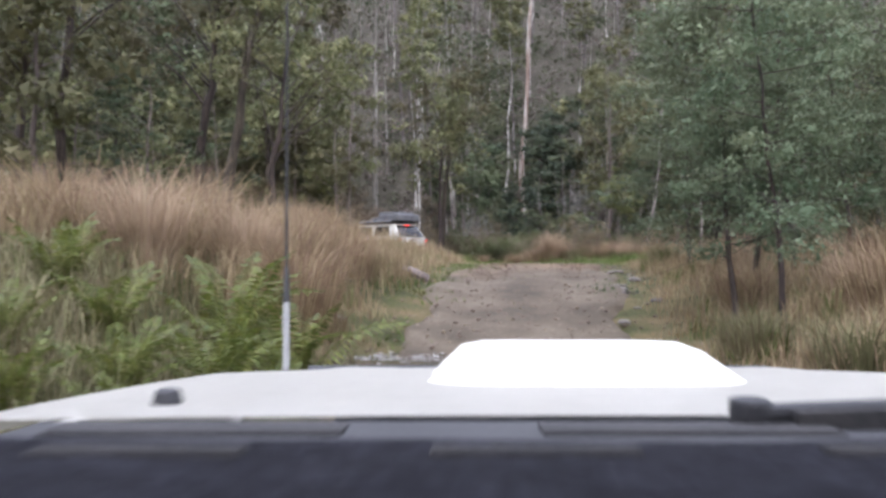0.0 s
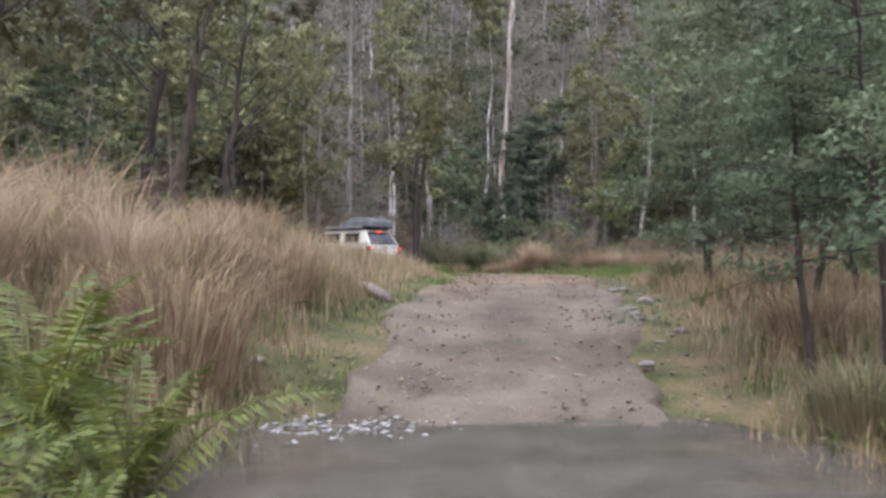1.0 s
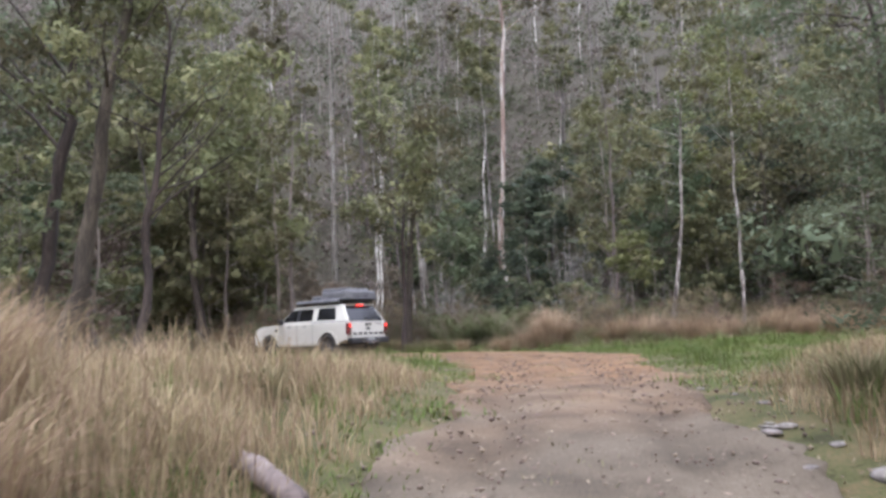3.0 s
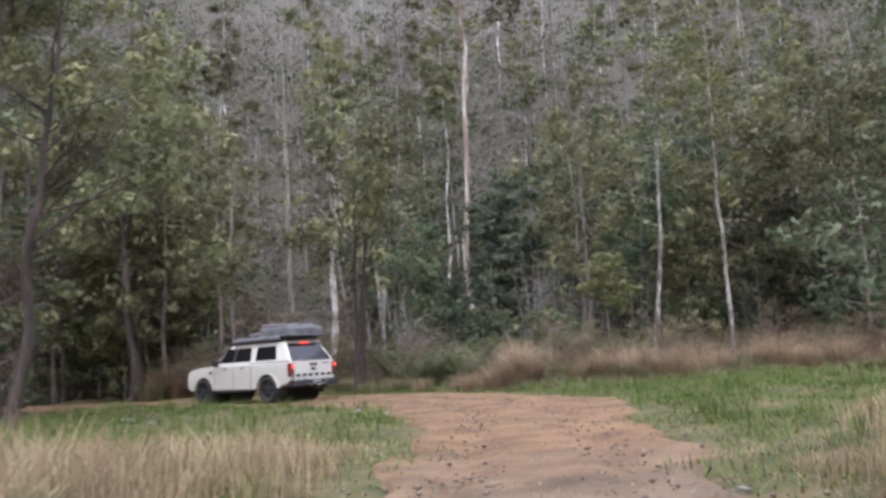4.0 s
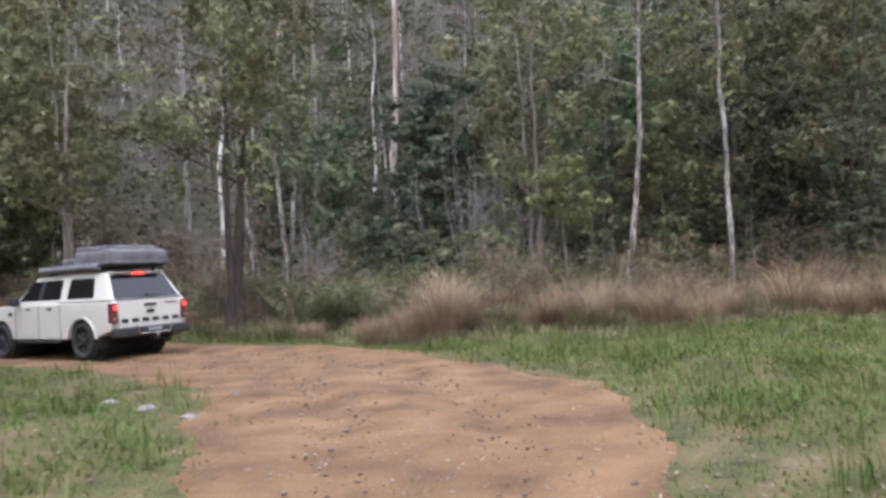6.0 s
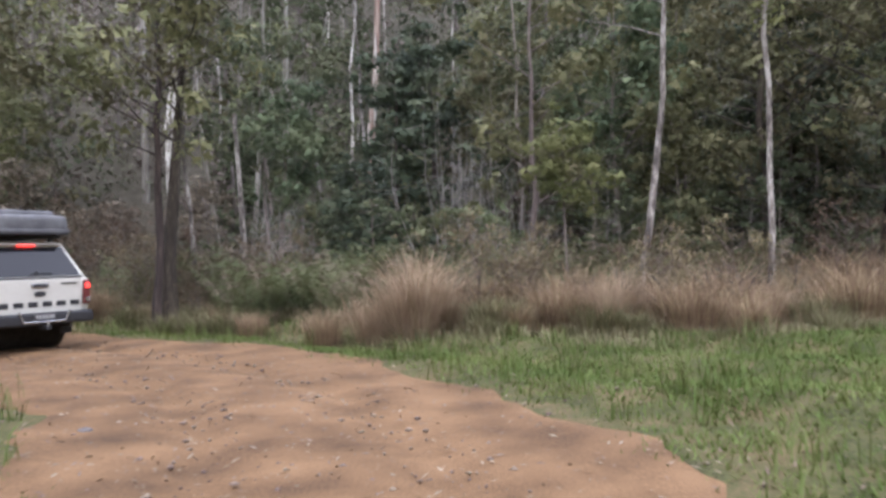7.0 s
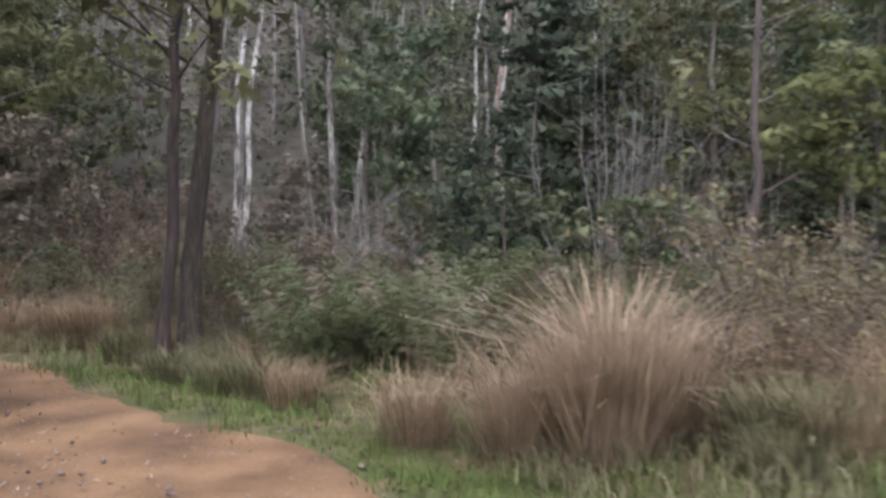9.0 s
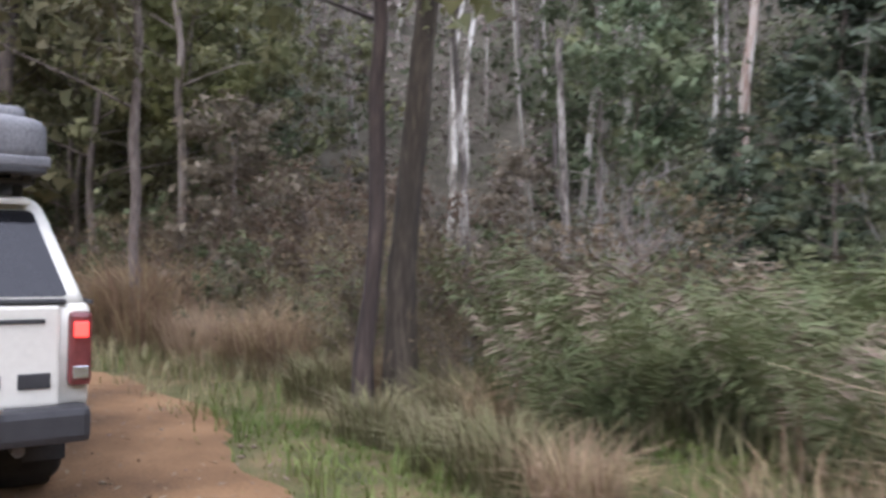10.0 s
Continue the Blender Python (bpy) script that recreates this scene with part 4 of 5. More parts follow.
def litter():
    """Fallen leaves and bark bits lying flat on the track and its verges."""
    r = np.random.default_rng(88)
    n = 9000
    y = r.uniform(8, 44, n)
    x = np.interp(y, ROAD[:, 1], ROAD[:, 0]) + r.normal(0, 2.6, n)
    z = land(x, y) + 0.028
    a, ln = r.uniform(0, 2 * np.pi, n), r.uniform(0.03, 0.09, n)
    d = np.column_stack([np.cos(a), np.sin(a), r.normal(0, 0.25, n)]) * ln[:, None] / 2
    w = np.column_stack([-np.sin(a), np.cos(a), r.normal(0, 0.25, n)]) * ln[:, None] * 0.14
    c = np.column_stack([x, y, z])
    v = np.stack([c - d, c + w, c + d, c - w], 1).reshape(-1, 3)
    tagged(new("leaf_litter", mesh_of("leaf_litter", v, np.arange(4 * n, dtype=np.int32).reshape(-1, 4), LEAF_LITTER)), "brown fallen leaves and bark on the ground", "leaves", kind="stuff")


litter()
all_grass()


# ---- vehicles ----
def arc(cy, cz, r, lo):
    """Points of a wheel arch from the front foot over the top to the rear foot."""
    a0 = math.asin((lo - cz) / r)
    return [(cy + r * math.cos(a), cz + r * math.sin(a)) for a in np.linspace(a0, math.pi - a0, 11)]


def wheel(parent, x, y, r=0.405, w=0.275):
    out = 1 if x > 0 else -1
    hub = part("wheel", cylinder(0.07, 0.05, (x + out * (w / 2 - 0.03), y, r), (0, 90, 0), 12, bevel=0.01), ALLOY, parent)
    bm = bmesh.new()
    ring = [(0.27, -w / 2 + 0.02), (0.33, -w / 2), (r - 0.03, -w / 2 + 0.015), (r, -w / 2 + 0.05), (r, w / 2 - 0.05), (r - 0.03, w / 2 - 0.015), (0.33, w / 2), (0.27, w / 2 - 0.02)]
    n = 36
    rows = []
    for i in range(n):
        a = 2 * math.pi * i / n
        lug = 0.0 if i % 2 else 0.014
        rows.append([bm.verts.new((x + q, y + (p - (lug if p > r - 0.01 else 0)) * math.cos(a), r + (p - (lug if p > r - 0.01 else 0)) * math.sin(a))) for p, q in ring])
    for i in range(n):
        for j in range(len(ring)):
            bm.faces.new((rows[i][j], rows[i][(j + 1) % len(ring)], rows[(i + 1) % n][(j + 1) % len(ring)], rows[(i + 1) % n][j]))
    part("tyre", bm, RUBBER, hub, "muddy black all-terrain tyre", True)
    bm = cylinder(0.275, 0.03, (x + out * 0.02, y, r), (0, 90, 0), 28)
    for i in range(6):
        a = 60 * i
        s = box((0.04, 0.06, 0.25), (0, 0, 0.14), 0.012)
        bmesh.ops.transform(s, matrix=pose(x + out * (w / 2 - 0.06), y, r, a), verts=s.verts[:])
        me = bpy.data.meshes.new("spoke")
        s.to_mesh(me)
        bm.from_mesh(me)
        s.free()
        bpy.data.meshes.remove(me)
    part("rim", bm, ALLOY, hub)
    return hub


def soft_box(size, at, round_by, sag, seed):
    """A padded, creased block, as canvas over bedding."""
    bm = bmesh.new()
    bmesh.ops.create_cube(bm, size=1)
    bmesh.ops.scale(bm, vec=size, verts=bm.verts[:])
    bmesh.ops.bevel(bm, geom=bm.edges[:], offset=round_by, segments=3, affect="EDGES", profile=0.6)
    bmesh.ops.subdivide_edges(bm, edges=[e for e in bm.edges if e.calc_length() > 0.25], cuts=7, use_grid_fill=True)
    for v in bm.verts:
        p = v.co * 2.6 + Vector((seed, 0, 0))
        v.co += Vector((0.4 * noise.noise(p), 0.4 * noise.noise(p + Vector((0, 9, 0))), noise.noise(p + Vector((0, 0, 5))))) * sag
        v.co += Vector((0, 0, 1)) * sag * 0.35 * noise.noise(Vector((v.co.x * 9, v.co.y * 3, seed)))
    bmesh.ops.translate(bm, vec=at, verts=bm.verts[:])
    return bm


def ute():
    """A white dual-cab ute with a canopy and a packed rooftop tent. Its tail is at y = 0 and it faces y."""
    u = thing("ute", "white dual-cab ute with canopy and packed rooftop tent", "car")
    lo = 0.46
    side = [(0.14, 0.6), (0.09, 0.68), (0.07, 1.2), (0.12, 1.225), (3.75, 1.22), (4.6, 1.19), (5.02, 1.14), (5.2, 1.06), (5.27, 0.9), (5.28, 0.55), (5.1, lo)]
    side += arc(4.36, 0.39, 0.5, lo) + [(3.7, lo - 0.02), (1.8, lo - 0.02)] + arc(1.14, 0.39, 0.5, lo) + [(0.4, lo + 0.08)]
    part("body", profile(side, 0.915, 0.035, lambda y, z: 1 - 0.05 * max(0, y - 4.3) - 0.02 * max(0, 0.9 - z) - 0.03 * max(0, z - 1.0)), PAINT, u, "white painted body, dusty low down", True)
    roof = [(0.1, 1.2), (0.16, 1.3), (0.5, 1.79), (0.62, 1.83), (1.9, 1.845), (2.9, 1.83), (3.1, 1.79), (3.9, 1.2)]
    slim = lambda y, z: 1 - 0.36 * max(0, z - 1.22)
    hw = lambda z: 0.895 * slim(0, z)
    part("cabin", profile(roof, 0.895, 0.05, slim), PAINT, u, "white cab and canopy", True)
    z0, z1 = 1.3, 1.73
    part("rear_window", slab([(-hw(z0) + 0.07, 0.15, z0 - 0.05), (hw(z0) - 0.07, 0.15, z0 - 0.05), (hw(z1) - 0.08, 0.475, z1 + 0.015), (-hw(z1) + 0.08, 0.475, z1 + 0.015)], 0.02, 0, 0.03), TINTED, u, "dark tinted canopy window")
    part("wiper", box((0.42, 0.015, 0.02), (0.08, 0.15, 1.3), 0.004, (0, -4, 0)), PLASTIC, u)
    part("window_latch", cylinder(0.035, 0.03, (0, 0.145, 1.31), (90, 0, 0), 14, bevel=0.006), PLASTIC, u)
    for s in (-1, 1):
        for y0, y1, top0, top1 in ((0.72, 1.72, 0.86, 1.72), (1.95, 2.72, 2.0, 2.68), (2.8, 3.62, 2.78, 3.16)):
            c = [(s * (hw(z0) - 0.004), y0, z0), (s * (hw(z0) - 0.004), y1, z0), (s * (hw(z1) - 0.004), top1, z1), (s * (hw(z1) - 0.004), top0, z1)]
            part("side_window", slab(c if s > 0 else [c[1], c[0], c[3], c[2]], 0.008, 0, 0.05), TINTED, u)
        part("door_pillar", slab([(s * (hw(z0) - 0.002), 2.7, z0), (s * (hw(z0) - 0.002), 2.82, z0), (s * (hw(z1) - 0.002), 2.8, z1), (s * (hw(z1) - 0.002), 2.66, z1)][:: s], 0.01), PLASTIC, u)
        part("sill_trim", box((0.012, 2.0, 0.022), (s * 0.897, 0.98, 1.235), 0.004), PLASTIC, u)
        light = part("tail_light", box((0.125, 0.18, 0.42), (s * 0.853, 0.115, 0.97), 0.03), DULL_LENS, u, "tall tail light cluster")
        part("lamp", box((0.075, 0.02, 0.085), (s * 0.853, 0.018, 1.08), 0.008), RED_LENS, light, "lit red lamp")
        part("reverse_lens", box((0.085, 0.02, 0.07), (s * 0.853, 0.018, 0.84), 0.006), CHROME, light)
        for y in (2.75, 3.6):
            part("door_handle", box((0.03, 0.17, 0.03), (s * 0.92, y - 0.42, 1.12), 0.01), PLASTIC, u)
        for y in (1.92, 2.78, 3.72):
            part("door_gap", box((0.006, 0.012, 0.7), (s * 0.9135, y, 0.84)), PLASTIC, u)
        part("mirror", box((0.2, 0.12, 0.2), (s * 1.03, 3.52, 1.3), 0.04), PLASTIC, u)
        part("wheel_flare", profile(arc(1.14, 0.39, 0.545, lo) + arc(1.14, 0.39, 0.5, lo)[::-1], 0.03, 0, None, s * 0.91), PAINT, u)
        part("wheel_flare", profile(arc(4.36, 0.39, 0.545, lo) + arc(4.36, 0.39, 0.5, lo)[::-1], 0.03, 0, None, s * 0.88), PAINT, u)
        part("side_step", box((0.16, 1.75, 0.05), (s * 0.88, 2.75, 0.4), 0.015), PLASTIC, u)
        part("mud_flap", box((0.24, 0.015, 0.28), (s * 0.76, 0.56, 0.38), 0.004), RUBBER, u)
        for y in (1.14, 4.36):
            wheel(u, s * 0.79, y)
        part("fender_vent", box((0.012, 0.16, 0.09), (s * 0.902, 3.95, 1.02), 0.004), PLASTIC, u)
        part("headlight", box((0.3, 0.1, 0.16), (s * 0.68, 5.2, 0.9), 0.03), CHROME, u)
    gate = part("tailgate", box((1.5, 0.05, 0.56), (0, 0.075, 0.935), 0.02), PAINT, u, "white tailgate")
    part("handle", box((0.24, 0.02, 0.05), (0, 0.043, 1.11), 0.012), PLASTIC, gate)
    part("handle_rim", box((0.3, 0.012, 0.075), (0, 0.049, 1.11), 0.02), CHROME, gate)
    oval = cylinder(0.055, 0.016, (0, 0, 0), (90, 0, 0), 24, bevel=0.004)
    bmesh.ops.transform(oval, matrix=pose(0, 0.043, 0.97) @ Matrix.Diagonal((1.9, 1, 0.75, 1)), verts=oval.verts[:])
    part("badge", oval, PLASTIC, gate, "oval dark badge")
    part("side_badge", box((0.3, 0.01, 0.025), (0.52, 0.046, 1.13), 0.003), PLASTIC, gate)
    for i in range(6):
        part("letter_bar", box((0.165, 0.012, 0.085), (-0.62 + i * 0.248, 0.045, 0.8), 0.008), PLASTIC, gate)
    part("window_trim", box((1.56, 0.05, 0.03), (0, 0.085, 1.235), 0.008), PLASTIC, u)
    part("spoiler", box((1.28, 0.16, 0.035), (0, 0.5, 1.815), 0.012, (8, 0, 0)), PAINT, u)
    part("brake_light", box((0.3, 0.03, 0.035), (0, 0.43, 1.785), 0.008), RED_LENS, u, "lit high brake light")
    bump = part("bumper", box((1.8, 0.24, 0.2), (0, 0.04, 0.56), 0.045), PLASTIC, u, "black steel-look step bumper")
    part("bumper_step", box((0.74, 0.03, 0.035), (0, -0.088, 0.515), 0.01), CHROME, bump, "pale grey bumper edge")
    for s in (-1, 1):
        part("bumper_edge", box((0.03, 0.03, 0.2), (s * 0.4, -0.085, 0.6), 0.008, (0, s * 24, 0)), CHROME, bump)
    plate = part("number_plate", box((0.4, 0.012, 0.12), (0, -0.088, 0.6), 0.006), ALLOY, bump, "dark number plate with pale marks")
    for i in range(6):
        part("mark_bar", box((0.036, 0.006, 0.07), (-0.14 + 0.056 * i, -0.096, 0.6), 0.002), PLATE, plate)
    part("tow_bar", box((0.07, 0.3, 0.07), (0, -0.06, 0.42), 0.01), PLASTIC, u)
    part("tow_ball", cylinder(0.028, 0.09, (0, -0.17, 0.47), n=14, bevel=0.01), CHROME, u)
    part("underbody", box((1.3, 4.3, 0.14), (0, 2.7, 0.5), 0.04), PLASTIC, u)
    for y in (1.14, 4.36):
        part("arch_liner", cylinder(0.47, 1.7, (0, y, 0.43), (0, 90, 0), 24), RUBBER, u)
    part("axle", cylinder(0.055, 1.4, (0, 1.14, 0.385), (0, 90, 0), 14), PLASTIC, u)
    part("exhaust", cylinder(0.035, 0.4, (0.55, 0.25, 0.42), (90, 0, 0), 14), ALLOY, u)
    # roof rack and tent
    rack = part("roof_rack", box((1.34, 2.55, 0.035), (0, 1.75, 1.93), 0.012), PLASTIC, u, "flat black roof platform")
    for x in (-0.62, 0.62):
        part("rack_rail", box((0.05, 2.6, 0.07), (x, 1.75, 1.95), 0.012), PLASTIC, rack)
        for y in (0.7, 1.7, 2.7):
            part("rack_foot", box((0.05, 0.08, 0.11), (x * 0.97, y, 1.88), 0.01), PLASTIC, rack)
    part("marker_light", box((0.1, 0.06, 0.06), (-0.5, 2.98, 1.99), 0.015), RED_LENS, rack, "small orange-red marker light")
    tent = part("rooftop_tent", soft_box((1.42, 1.34, 0.3), (0, 0.97, 2.15), 0.09, 0.035, 4.0), CANVAS, u, "packed tent in a creased dark grey cover", True)
    part("tent_fold", soft_box((1.3, 1.0, 0.14), (-0.02, 1.12, 2.33), 0.05, 0.03, 9.0), CANVAS, tent, smooth=True)
    part("tent_tray", box((1.4, 1.36, 0.045), (0, 0.97, 1.985), 0.012), PLASTIC, tent)
    part("cover_skirt", soft_box((1.45, 1.37, 0.07), (0, 0.97, 2.03), 0.02, 0.012, 7.0), CANVAS, tent, smooth=True)
    for x in (-0.42, 0.42):
        part("strap", box((0.04, 1.02, 0.012), (x, 1.12, 2.402), 0.003), PLASTIC, tent)
    for x in (-0.55, 0.0, 0.55):
        part("tent_rail", box((0.05, 1.36, 0.05), (x, 1.06, 1.97), 0.008), ALLOY, tent)
    part("awning_bag", cylinder(0.075, 2.2, (-0.74, 1.8, 1.95), (90, 0, 0), 14, bevel=0.02), CANVAS, u, "rolled awning in a dark bag", True)
    part("gear_bag", soft_box((0.7, 0.42, 0.2), (-0.25, 1.86, 2.08), 0.06, 0.04, 3.0), CANVAS, u, smooth=True)
    part("ladder_bag", soft_box((0.24, 0.5, 0.18), (-0.58, 1.9, 2.07), 0.05, 0.03, 5.0), CANVAS, u, smooth=True)
    part("lens_bar", box((1.2, 0.06, 0.07), (0, 3.1, 1.95), 0.02), PLASTIC, u)
    return u


UTE_AT = (-1.4, 39.0, 48.0)
lead = ute()
lead.matrix_basis = pose(UTE_AT[0], UTE_AT[1], 0.0, 0, 0, UTE_AT[2]) @ Matrix.Scale(1.045, 4)


def follower():
    """The white four-wheel drive in which the walk begins: bonnet with scoop, cowl, wipers, dash and an open cab. The eye is at (-0.27, 0, 1.5)."""
    c = thing("four_wheel_drive", "white four-wheel drive with bonnet scoop standing in the creek crossing", "car")
    bm = bmesh.new()
    us, vs = np.linspace(-0.9, 0.9, 25), np.linspace(0.94, 2.1, 19)
    grid = []
    for y in vs:
        k = (y - 0.94) / 1.16
        row = []
        for x in us:
            e = abs(x) / 0.9
            z = 1.325 - 0.085 * k ** 1.2 - 0.008 * e ** 3 - 0.1 * max(0, k - 0.88) ** 1.3 * 6 - 0.05 * max(0, e - 0.92) * 10
            z += 0.012 * math.exp(-((abs(x) - 0.5) / 0.06) ** 2) * (1 - k * 0.6) * min(1.0, k * 6)
            row.append(bm.verts.new((x * (1 - 0.06 * k), y - 0.02 * e ** 2 * 4 * k, z)))
        grid.append(row)
    for i in range(len(vs) - 1):
        for j in range(len(us) - 1):
            bm.faces.new((grid[i][j], grid[i][j + 1], grid[i + 1][j + 1], grid[i + 1][j]))
    bmesh.ops.solidify(bm, geom=bm.faces[:], thickness=0.03)
    bonnet = part("bonnet", bm, PAINT, c, "glossy white bonnet", True)
    bm = bmesh.new()
    n = 40
    ring_low, ring_mid, ring_top = [], [], []
    for i in range(n):
        a = 2 * math.pi * i / n
        q = lambda v, p: math.copysign(abs(v) ** p, v)
        cx, cy = q(math.cos(a), 0.45), q(math.sin(a), 0.5)
        ring_low.append(bm.verts.new((-0.02 + 0.285 * cx, 1.58 + 0.28 * cy, 1.265 if cy > -0.5 else 1.295)))
        ring_mid.append(bm.verts.new((-0.02 + 0.215 * cx, 1.58 + 0.235 * cy, 1.338 - 0.012 * cy)))
        ring_top.append(bm.verts.new((-0.02 + 0.175 * cx, 1.58 + 0.195 * cy, 1.35 - 0.016 * cy)))
    for lo, hi in ((ring_low, ring_mid), (ring_mid, ring_top)):
        for i in range(n):
            bm.faces.new((lo[i], lo[(i + 1) % n], hi[(i + 1) % n], hi[i]))
    bm.faces.new(ring_top)
    part("bonnet_scoop", bm, PAINT, bonnet, "raised white scoop", True)
    for x in (-0.63, 0.42):
        part("washer_nozzle", cylinder(0.021, 0.022, (x, 1.07, 1.325), n=16, r2=0.015, bevel=0.005), PLASTIC, bonnet)
    part("cowl", box((1.46, 0.2, 0.05), (0, 0.83, 1.303), 0.015, (-3, 0, 0)), PLASTIC, c, "black cowl below the windscreen")
    for x in (-0.52, -0.02, 0.46):
        part("cowl_slot", box((0.3, 0.06, 0.006), (x, 0.84, 1.3295), 0.002, (-3, 0, 0)), RUBBER, c)
    for x0, ln, a in ((0.06, 0.74, 2.0),):
        w = part("wiper", cylinder(0.022, 0.03, (x0, 0.88, 1.34), n=16, bevel=0.006), PLASTIC, c, "black wiper with pivot nut")
        part("arm", box((ln, 0.026, 0.018), (x0 + ln * 0.48, 0.885, 1.352), 0.006, (0, -a, 2)), PLASTIC, w)
        part("blade", box((ln, 0.012, 0.028), (x0 + ln * 0.55, 0.86, 1.345), 0.003, (0, -a, 1)), RUBBER, w)
    bm = bmesh.new()
    us, vs = np.linspace(-0.72, 0.72, 33), np.linspace(0.12, 0.74, 15)
    grid = [[bm.verts.new((x, y, 1.386 - 0.12 * (y - 0.36) ** 1 * (y > 0.36) - 0.25 * max(0, 0.25 - y) + 0.004 * noise.noise(Vector((x * 6, y * 6, 0))))) for x in us] for y in vs]
    for i in range(len(vs) - 1):
        for j in range(len(us) - 1):
            bm.faces.new((grid[i][j], grid[i][j + 1], grid[i + 1][j + 1], grid[i + 1][j]))
    bmesh.ops.solidify(bm, geom=bm.faces[:], thickness=0.05)
    dash = part("dashboard", bm, DASH, c, "speckled dark vinyl dashboard top", True)
    for x in (-0.5, -0.2, 0.1, 0.4):
        part("vent_slot", box((0.16, 0.025, 0.012), (x, 0.62, 1.3555), 0.004, (-7, 0, 0)), RUBBER, dash)
    part("windscreen_frame", box((1.44, 0.06, 0.03), (0, 0.735, 1.315), 0.01), PLASTIC, c)
    lo = 0.5
    for s in (-1, 1):
        pts = [(2.0, lo), (2.16, 0.62), (2.2, 0.8), (2.12, 1.1), (2.0, 1.19), (0.94, 1.27), (0.72, 1.28), (-2.6, 1.25), (-2.66, 0.7), (-2.5, lo)]
        pts += arc(-1.72, 0.4, 0.48, lo)[::-1] + [(-1.1, 0.44), (0.7, 0.44)] + arc(1.26, 0.4, 0.48, lo)[::-1]
        part("side_panel", profile(pts[::-1], 0.06, 0.015, None, s * 0.85), PAINT, c, "white door and guard panels", True)
        for y0, y1 in ((0.72, 0.1), (-0.95, -1.0), (-2.5, -2.3)):
            v, f = tube([(s * 0.82, y0, 1.25), (s * 0.74, (y0 + y1) / 2, 1.55), (s * 0.66, y1, 1.84)], [0.04, 0.038, 0.036], 8)
            child(new("pillar", mesh_of("pillar", v, f, PAINT, True)), c)
        part("headlight", box((0.26, 0.12, 0.17), (s * 0.66, 2.16, 0.98), 0.03), CHROME, c)
        part("mirror", box((0.16, 0.1, 0.2), (s * 1.0, 0.5, 1.36), 0.035), PAINT, c)
        for y in (1.26, -1.72):
            wheel(c, s * 0.76, y, 0.4, 0.26)
    part("roof", box((1.4, 2.7, 0.05), (0, -1.15, 1.86), 0.02), PAINT, c)
    part("rear_panel", box((1.6, 0.06, 0.8), (0, -2.62, 0.9), 0.02), PAINT, c)
    part("floor_pan", box((1.55, 4.4, 0.06), (0, -0.4, 0.5), 0.015), PLASTIC, c)
    part("firewall", box((1.5, 0.05, 0.75), (0, 0.76, 0.9), 0.015), PLASTIC, c)
    grille = part("grille", box((1.1, 0.08, 0.3), (0, 2.14, 1.0), 0.02), PLASTIC, c)
    for i in range(5):
        part("bar", box((1.0, 0.03, 0.025), (0, 2.19, 0.9 + 0.05 * i), 0.006), ALLOY, grille)
    bar = part("bull_bar", box((1.75, 0.16, 0.24), (0, 2.3, 0.66), 0.05), PLASTIC, c, "black steel bull bar")
    for x in (-0.45, 0.45):
        part("upright", cylinder(0.03, 0.5, (x, 2.32, 0.95), n=14), PLASTIC, bar)
    part("hoop", cylinder(0.03, 1.3, (0, 2.32, 1.18), (0, 90, 0), 14), PLASTIC, bar)
    mast = part("aerial", cylinder(0.0095, 0.2, (-0.715, 2.32, 1.29), n=14, bevel=0.003), PLATE, c, "white fibreglass aerial with black whip")
    part("base_spring", cylinder(0.014, 0.1, (-0.715, 2.32, 1.15), n=14, bevel=0.004), ALLOY, mast)
    part("ferrule", cylinder(0.011, 0.1, (-0.715, 2.32, 1.44), n=14, r2=0.006), ALLOY, mast)
    part("whip", cylinder(0.0045, 1.1, (-0.715, 2.32, 2.0), n=8, r2=0.002), PLASTIC, mast)
    part("bracket", box((0.3, 0.05, 0.04), (-0.6, 2.31, 1.13), 0.008), PLASTIC, mast)
    return c


own = follower()
own.matrix_basis = pose(0.27, 0, -1.46)


